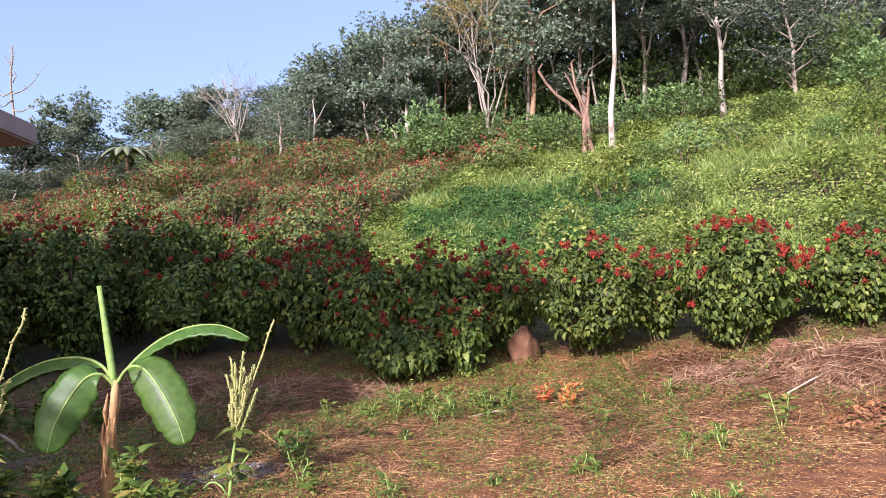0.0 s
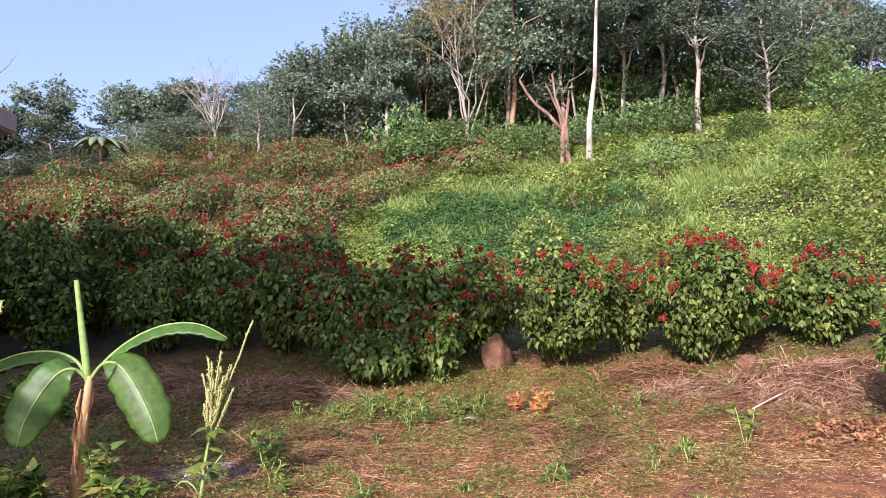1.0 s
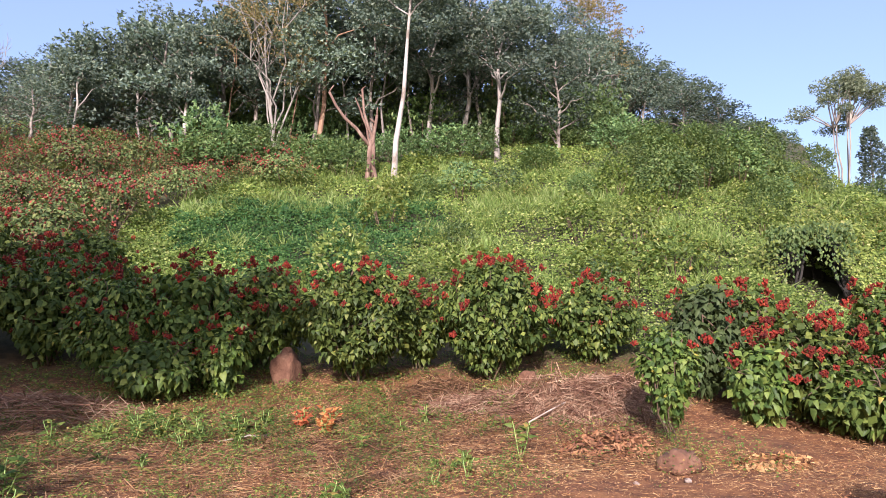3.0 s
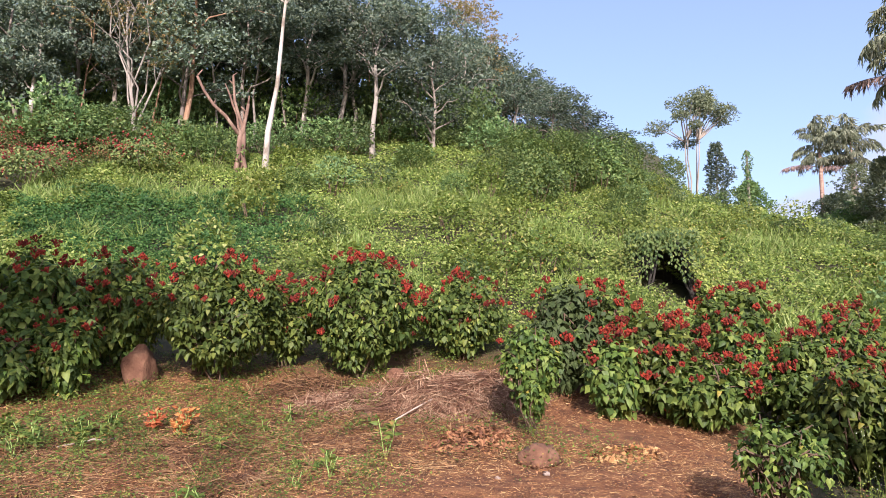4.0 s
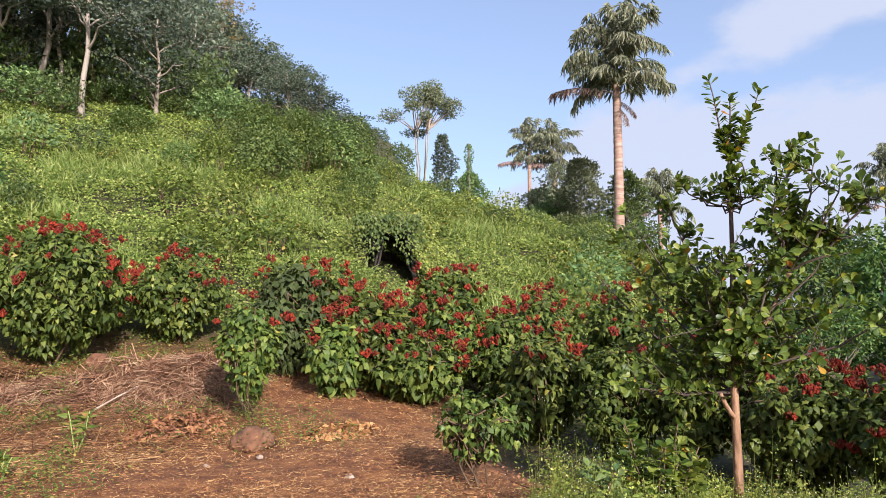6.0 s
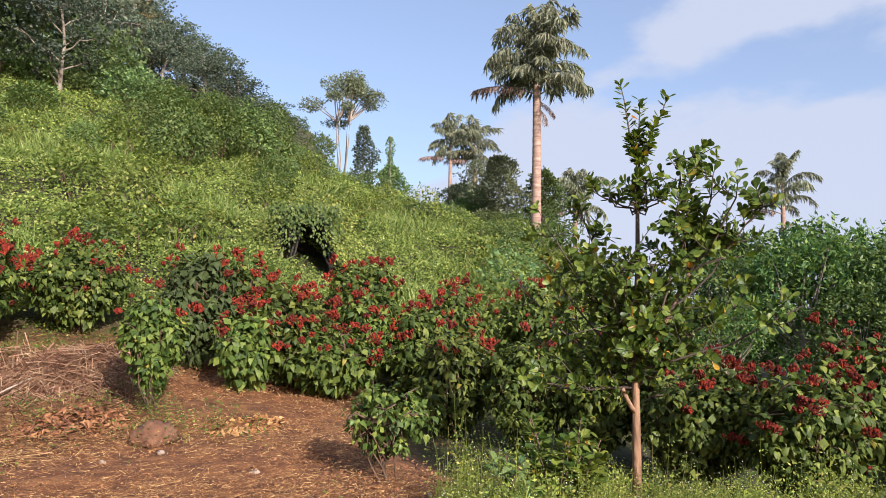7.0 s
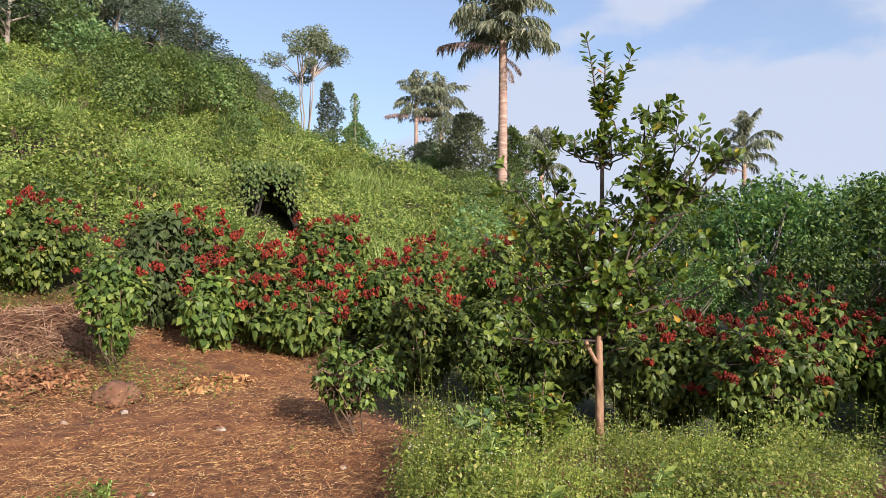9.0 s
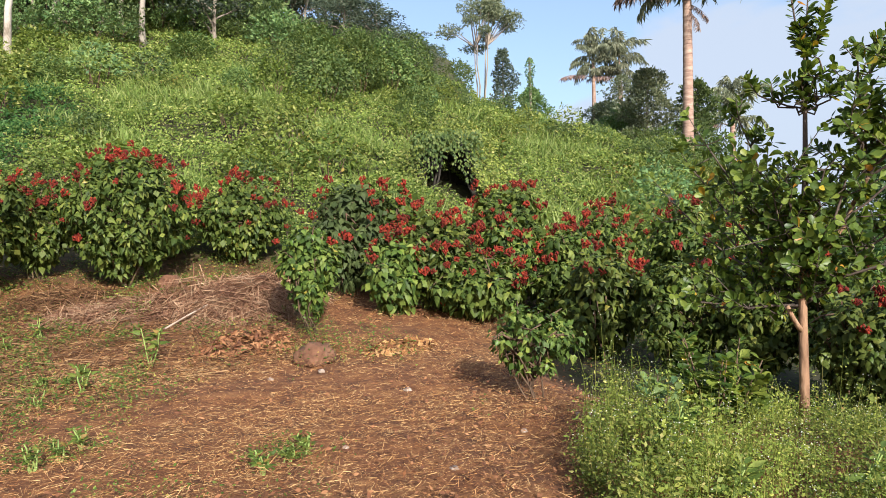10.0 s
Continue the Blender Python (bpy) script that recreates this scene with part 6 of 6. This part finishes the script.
def blade_heap(name, label, category, cx, cy, rx, ry, h, n, mat, seed, lo=.15, hi=.5, width=.006, outline=STRIP):
    """A mound of loose dry stalks or leaves."""
    rng = np.random.default_rng(seed)
    a, q = rng.uniform(0, 6.28, n), np.sqrt(rng.random(n))
    x, y = cx + np.cos(a) * q * rx, cy + np.sin(a) * q * ry
    z = gz(x, y) + h * (1 - q ** 2) * rng.uniform(.35, 1.05, n) + .01
    d = unit(np.stack([np.cos(a) * q + rng.normal(0, .7, n), np.sin(a) * q + rng.normal(0, .7, n), -q * h * 1.2 / max(rx, ry) + rng.normal(0, .18, n)], 1))
    ln = rng.uniform(lo, hi, n)
    g = Geo()
    leaves(g, np.stack([x, y, z], 1) - d * ln[:, None] * .5, d, unit(rng.normal(0, .6, (n, 3)) + (0, 0, 1)), ln, width * rng.uniform(.6, 1.7, n), outline)
    return tagged(part(name, g, mat), label, category, kind="stuff")


rock("straw_mound", "packed straw core of the heap", 5.55, 9.3, (.7, .5, .22), 9.1, HEAP_STRAW, -.02)
blade_heap("straw_heap", "heap of dry pinkish straw on the slope's foot", "straw", 5.55, 9.3, 1.25, .9, .46, 8000, HEAP_STRAW, 801)
blade_heap("dry_leaf_pile", "pile of dry orange-brown leaves", "leaves", 4.45, 7.4, .65, .45, .22, 1100, DRYLEAF, 802, .04, .12, .024, OVAL)
blade_heap("dry_leaf_pile", "thin pile of pale dry husks", "leaves", 5.7, 6.2, .5, .25, .08, 260, STRAW, 803, .06, .14, .05, OVAL)
blade_heap("straw_heap", "dark brush heap under the shrubs", "straw", 3.6, 11.2, .9, .5, .2, 1500, DEAD_STALK, 804)
blade_heap("straw_heap", "brown brush heap in the shade", "straw", -2.6, 11.2, 1.9, .9, .3, 2400, HEAP_STRAW, 805)
blade_heap("straw_heap", "brown brush heap in the shade", "straw", -4.6, 11.6, 1.6, 1.2, .4, 2600, HEAP_STRAW, 806)
blade_heap("straw_heap", "brown brush heap in the shade", "straw", -6.6, 10.6, 1.6, 1.2, .3, 2000, HEAP_STRAW, 807)
blade_heap("straw_heap", "thin pinkish straw spread on the slope's foot", "straw", 4.2, 10.2, 1.3, .8, .14, 3500, HEAP_STRAW, 808)


def litter():
    """Loose straw all over the bare soil."""
    rng = np.random.default_rng(82)
    n = 430000
    az = rng.uniform(-38, 66, n)
    r = 3.2 + 10.2 * rng.random(n) ** 1.15
    x, y = polar(az, r)
    den = np.array([noise.noise((a * .8, b * .8, 2)) for a, b in zip(x, y)])
    keep = (den > rng.uniform(-1.0, .3, n)) & ~((az > 52) & (r > 7))
    x, y = x[keep], y[keep]
    n = len(x)
    ba, br = rng.uniform(-180, 180, 60000), .3 + 9 * rng.random(60000) ** .7
    bx, by = polar(ba, br)
    back = (br < 3.3) | (ba < -38) | (ba > 110)
    x, y = np.append(x, bx[back]), np.append(y, by[back])
    n = len(x)
    z = gz(x, y) + rng.uniform(.0, .07, n)
    d = unit(np.concatenate([rng.normal(0, 1, (n, 2)) * (1, .7), rng.normal(0, .18, (n, 1))], 1))
    ln = .012 + .10 * rng.random(n) ** 2.6
    g = Geo()
    leaves(g, np.stack([x, y, z], 1), d, unit(rng.normal(0, .6, (n, 3)) + (0, -.2, 1)), ln, rng.uniform(.002, .0048, n) * np.interp(np.hypot(x, y), (4, 10), (.8, 1.5)), SHARD)
    tagged(part("straw_litter", g, STRAW), "loose dry straw strewn over red soil", "straw", kind="stuff")


litter()


def off_path(x, y):
    """False on the narrow trodden path that runs into the shrubs."""
    return (np.abs(y - .03 + .078 * (x - 5.5)) > .13 + .05 * np.sin(x * 3)) | (x < 5.0) | (x > 9.6)


def weed_cover():
    """Low green weeds, thick at the left and under the shrubs, thin on the bare soil."""
    rng = np.random.default_rng(83)
    n = 450000
    az = rng.uniform(-38, 104, n)
    r = 3.4 + 10.8 * rng.random(n) ** .85
    x, y = polar(az, r)
    den = np.array([.9 * noise.noise((a * .7, b * .7, 7)) + 1.1 * noise.noise((a * 2.6, b * 2.6, 3)) for a, b in zip(x, y)])
    want = np.interp(az, (-42, -15, 5, 22, 30, 50, 60), (.44, .38, .30, .08, -.34, -.5, -.4))
    want = want + .3 * np.clip((-8 - az) / 10, 0, 1) * np.clip((r - 7.5) / 2, 0, 1) + np.interp(r, (8, 10.5, 12), (0, .08, .5)) + .5 * np.exp(-((x + .5) ** 2 / 1.4 + (y - 9.6) ** 2 / 1.0)) - 1.2 * np.exp(-((x + 2.2) ** 2 / .3 + (y - 7.2) ** 2 / .16))
    want = want + .75 * np.clip((az - 70) / 6, 0, 1) + .35 * np.clip((az - 50) / 8, 0, 1) * np.clip((r - 8) / 1, 0, 1)
    near = np.clip((6.6 - r) / 1.2, 0, 1)
    want = want - near * np.interp(az, (0, 12, 22, 66, 70), (0, .2, .45, .5, 0)) + 1.6 * (np.exp(-((x - 1.75) ** 2 + (y - 5.25) ** 2) / .16) + np.exp(-((x - 2.85) ** 2 / .12 + (y - 4.05) ** 2 / .1)))
    keep = (den + want > rng.uniform(-.1, .55, n)) & off_path(x, y)
    x, y, den = x[keep], y[keep], den[keep]
    n = len(x)
    h = np.clip(.07 + .26 * den, .02, .42) * rng.uniform(.1, 1.1, n)
    h = h + .18 * np.exp(-((x + .5) ** 2 / 1.4 + (y - 9.6) ** 2 / 1.0)) * rng.random(n)
    g = Geo()
    far = np.hypot(x, y)
    ln = (.014 + .034 * rng.random(n) ** 2) * np.interp(far, (3.5, 7, 10), (.42, .72, 1.1))
    h = h * np.interp(far, (3.5, 7), (.5, 1))
    low = far < 7.2
    p = np.stack([x, y, gz(x, y) + h], 1)
    d, nr = unit(rng.normal(0, 1, (n, 3)) * (1, 1, .4) + (0, -.2, .1)), unit(rng.normal(0, .4, (n, 3)) + (0, -.3, 1))
    leaves(g, p[low], d[low], nr[low], ln[low] * 1.25, ln[low] * .7, OVAL)
    q = ~low
    leaves(g, p[q], d[q], nr[q], ln[q], ln[q] * .7, SHARD)
    tagged(part("weed_cover", g, WEED), "patchy low green weeds on the soil", "weeds", kind="stuff")


weed_cover()


def flowering_weeds():
    """The thick weedy bank by the fruit tree, with tiny white flower heads."""
    rng = np.random.default_rng(84)
    k, per = 2100, 60
    az = rng.uniform(57, 104, k)
    near = np.interp(az, (57, 62, 80, 104), (4.3, 3.6, 3.4, 3.4))
    r = near + (np.interp(az, (57, 66, 78, 104), (5.6, 6.9, 6.6, 8.5)) - near) * rng.random(k)
    x, y = polar(az, r)
    on = off_path(x, y)
    x, y, r, near, k = x[on], y[on], r[on], near[on], int(on.sum())
    h = (.34 + .26 * np.array([noise.noise((a * 2.0, b * 2.0, 1)) for a, b in zip(x, y)])) * rng.uniform(.7, 1.2, k) * np.interp(r - near, (0, .5), (.6, 1)) * np.where(rng.random(k) < .09, 1.6, 1) * np.where((np.degrees(np.arctan2(x, y)) > 66) & (r < 6.4), .62, 1)
    s = rng.uniform(.1, 1, (k, per))
    lean = rng.normal(0, .16, (k, 2))
    p = np.stack([x[:, None] + lean[:, :1] * s * h[:, None] + rng.normal(0, .045, (k, per)), y[:, None] + lean[:, 1:] * s * h[:, None] + rng.normal(0, .045, (k, per)), gz(x, y)[:, None] + s * h[:, None]], -1).reshape(-1, 3)
    n = k * per
    g = Geo()
    ln = (.010 + .030 * rng.random(n) ** 2) * np.repeat(np.where(np.array([noise.noise((a * .9, b * .9, 21)) for a, b in zip(x, y)]) > .12, 1.15, .75), per)
    leaves(g, p, unit(rng.normal(0, 1, (n, 3)) * (1, 1, .6) + (0, 0, .2)), unit(rng.normal(0, .4, (n, 3)) + (-.3, -.3, .8)), ln, ln * .55, OVAL)
    for i in range(k):
        b = np.array([x[i], y[i], float(gz(x[i], y[i]))])
        tube(g, [b, b + (*(lean[i] * h[i]), h[i] * 1.08)], (.0025, .0012), 3, 0, False)
    q = rng.random(k) < .3
    m = int(q.sum())
    hp = np.stack([x[q] + lean[q, 0] * h[q], y[q] + lean[q, 1] * h[q], gz(x[q], y[q]) + h[q] * 1.08], 1)
    fp = np.repeat(hp, 6, 0) + rng.normal(0, .028, (m * 6, 3))
    leaves(g, fp, unit(rng.normal(0, 1, fp.shape)), unit(rng.normal(0, .5, fp.shape) + (0, 0, 1)), .0072, .0072, OVAL, 1)
    tagged(part("flowering_weeds", g, [WEED_TALL, PETAL]), "thick bank of weeds with tiny white flowers", "weeds", kind="stuff")


WEED_TALL = leaf_mat("bank_weed_leaf", [(0, (.088, .140, .026)), (.5, (.185, .25, .044)), (.85, (.29, .335, .066)), (1, (.40, .38, .12))], .5, .28, 0, .4, 1.5)
PETAL = leaf_mat("tiny_white_petal", [(0, (.55, .55, .45)), (1, (.75, .75, .65))], .7, .2, 0)
flowering_weeds()


# ---- odds and ends on the soil ----
blade_heap("dead_stalks", "brown dead stalks strewn among the weeds", "stalks", -1.0, 8.6, 4.2, 2.6, .07, 5200, DEAD_STALK, 814, .12, .6, .006)
blade_heap("dead_stalks", "brown dead stalks strewn over the dry straw", "stalks", 3.2, 8.6, 2.6, 2.2, .06, 3800, DEAD_STALK, 815, .12, .55, .006)
blade_heap("ash_patch", "patch of pale grey ash on the soil", "ash", -2.2, 7.2, .62, .4, .06, 3600, ASH, 811, .008, .04, .016, OVAL)
blade_heap("brush_heap", "low heap of dead brushy stalks", "brush", 1.6, 6.7, .55, .3, .14, 420, DEAD_STALK, 812, .1, .35, .005)
blade_heap("brush_heap", "low heap of dead brushy stalks", "brush", 5.0, 9.9, .9, .5, .45, 900, HEAP_STRAW, 813, .2, .6, .008)


def fallen_leaves():
    """Curled dry leaves all over the bare soil."""
    rng = np.random.default_rng(85)
    n = 24000
    az, r = rng.uniform(-36, 62, n), 3.4 + 9 * rng.random(n)
    x, y = polar(az, r)
    keep = np.array([noise.noise((a * .5, b * .5, 12)) for a, b in zip(x, y)]) > rng.uniform(-.5, .35, n)
    x, y = x[keep], y[keep]
    n = len(x)
    g = Geo()
    ln = .014 + .036 * rng.random(n) ** 2
    leaves(g, np.stack([x, y, gz(x, y) + rng.uniform(.03, .075, n)], 1), unit(rng.normal(0, 1, (n, 3)) * (1, 1, .3)), unit(rng.normal(0, .5, (n, 3)) + (0, 0, 1)), ln, ln * rng.uniform(.4, .7, n), OVAL)
    tagged(part("fallen_leaves", g, DRYLEAF), "curled dry brown leaves on the soil", "leaves", kind="stuff")


fallen_leaves()


def board():
    bm = bmesh.new()
    bmesh.ops.create_cube(bm, size=1)
    for v in bm.verts:
        v.co = Vector((v.co.x * .9, v.co.y * .22, v.co.z * .03))
    bmesh.ops.bevel(bm, geom=bm.edges[:], offset=.006, segments=2, affect="EDGES")
    me = bpy.data.meshes.new("board")
    bm.to_mesh(me)
    bm.free()
    me.materials.append(BOARD)
    ob = tagged(new("board", me), "old brown board lying in the weeds", "board")
    ob.matrix_basis = pose(-4.95, 7.95, float(gz(-4.95, 7.95)) + .06, 24, 0, 30)


board()
rock("clay_mound", "small brown clay mound among the hill shrubs", -8.45, 28.8, (.12, .12, .3), 7.7, BARK_DARK, .75, 0)
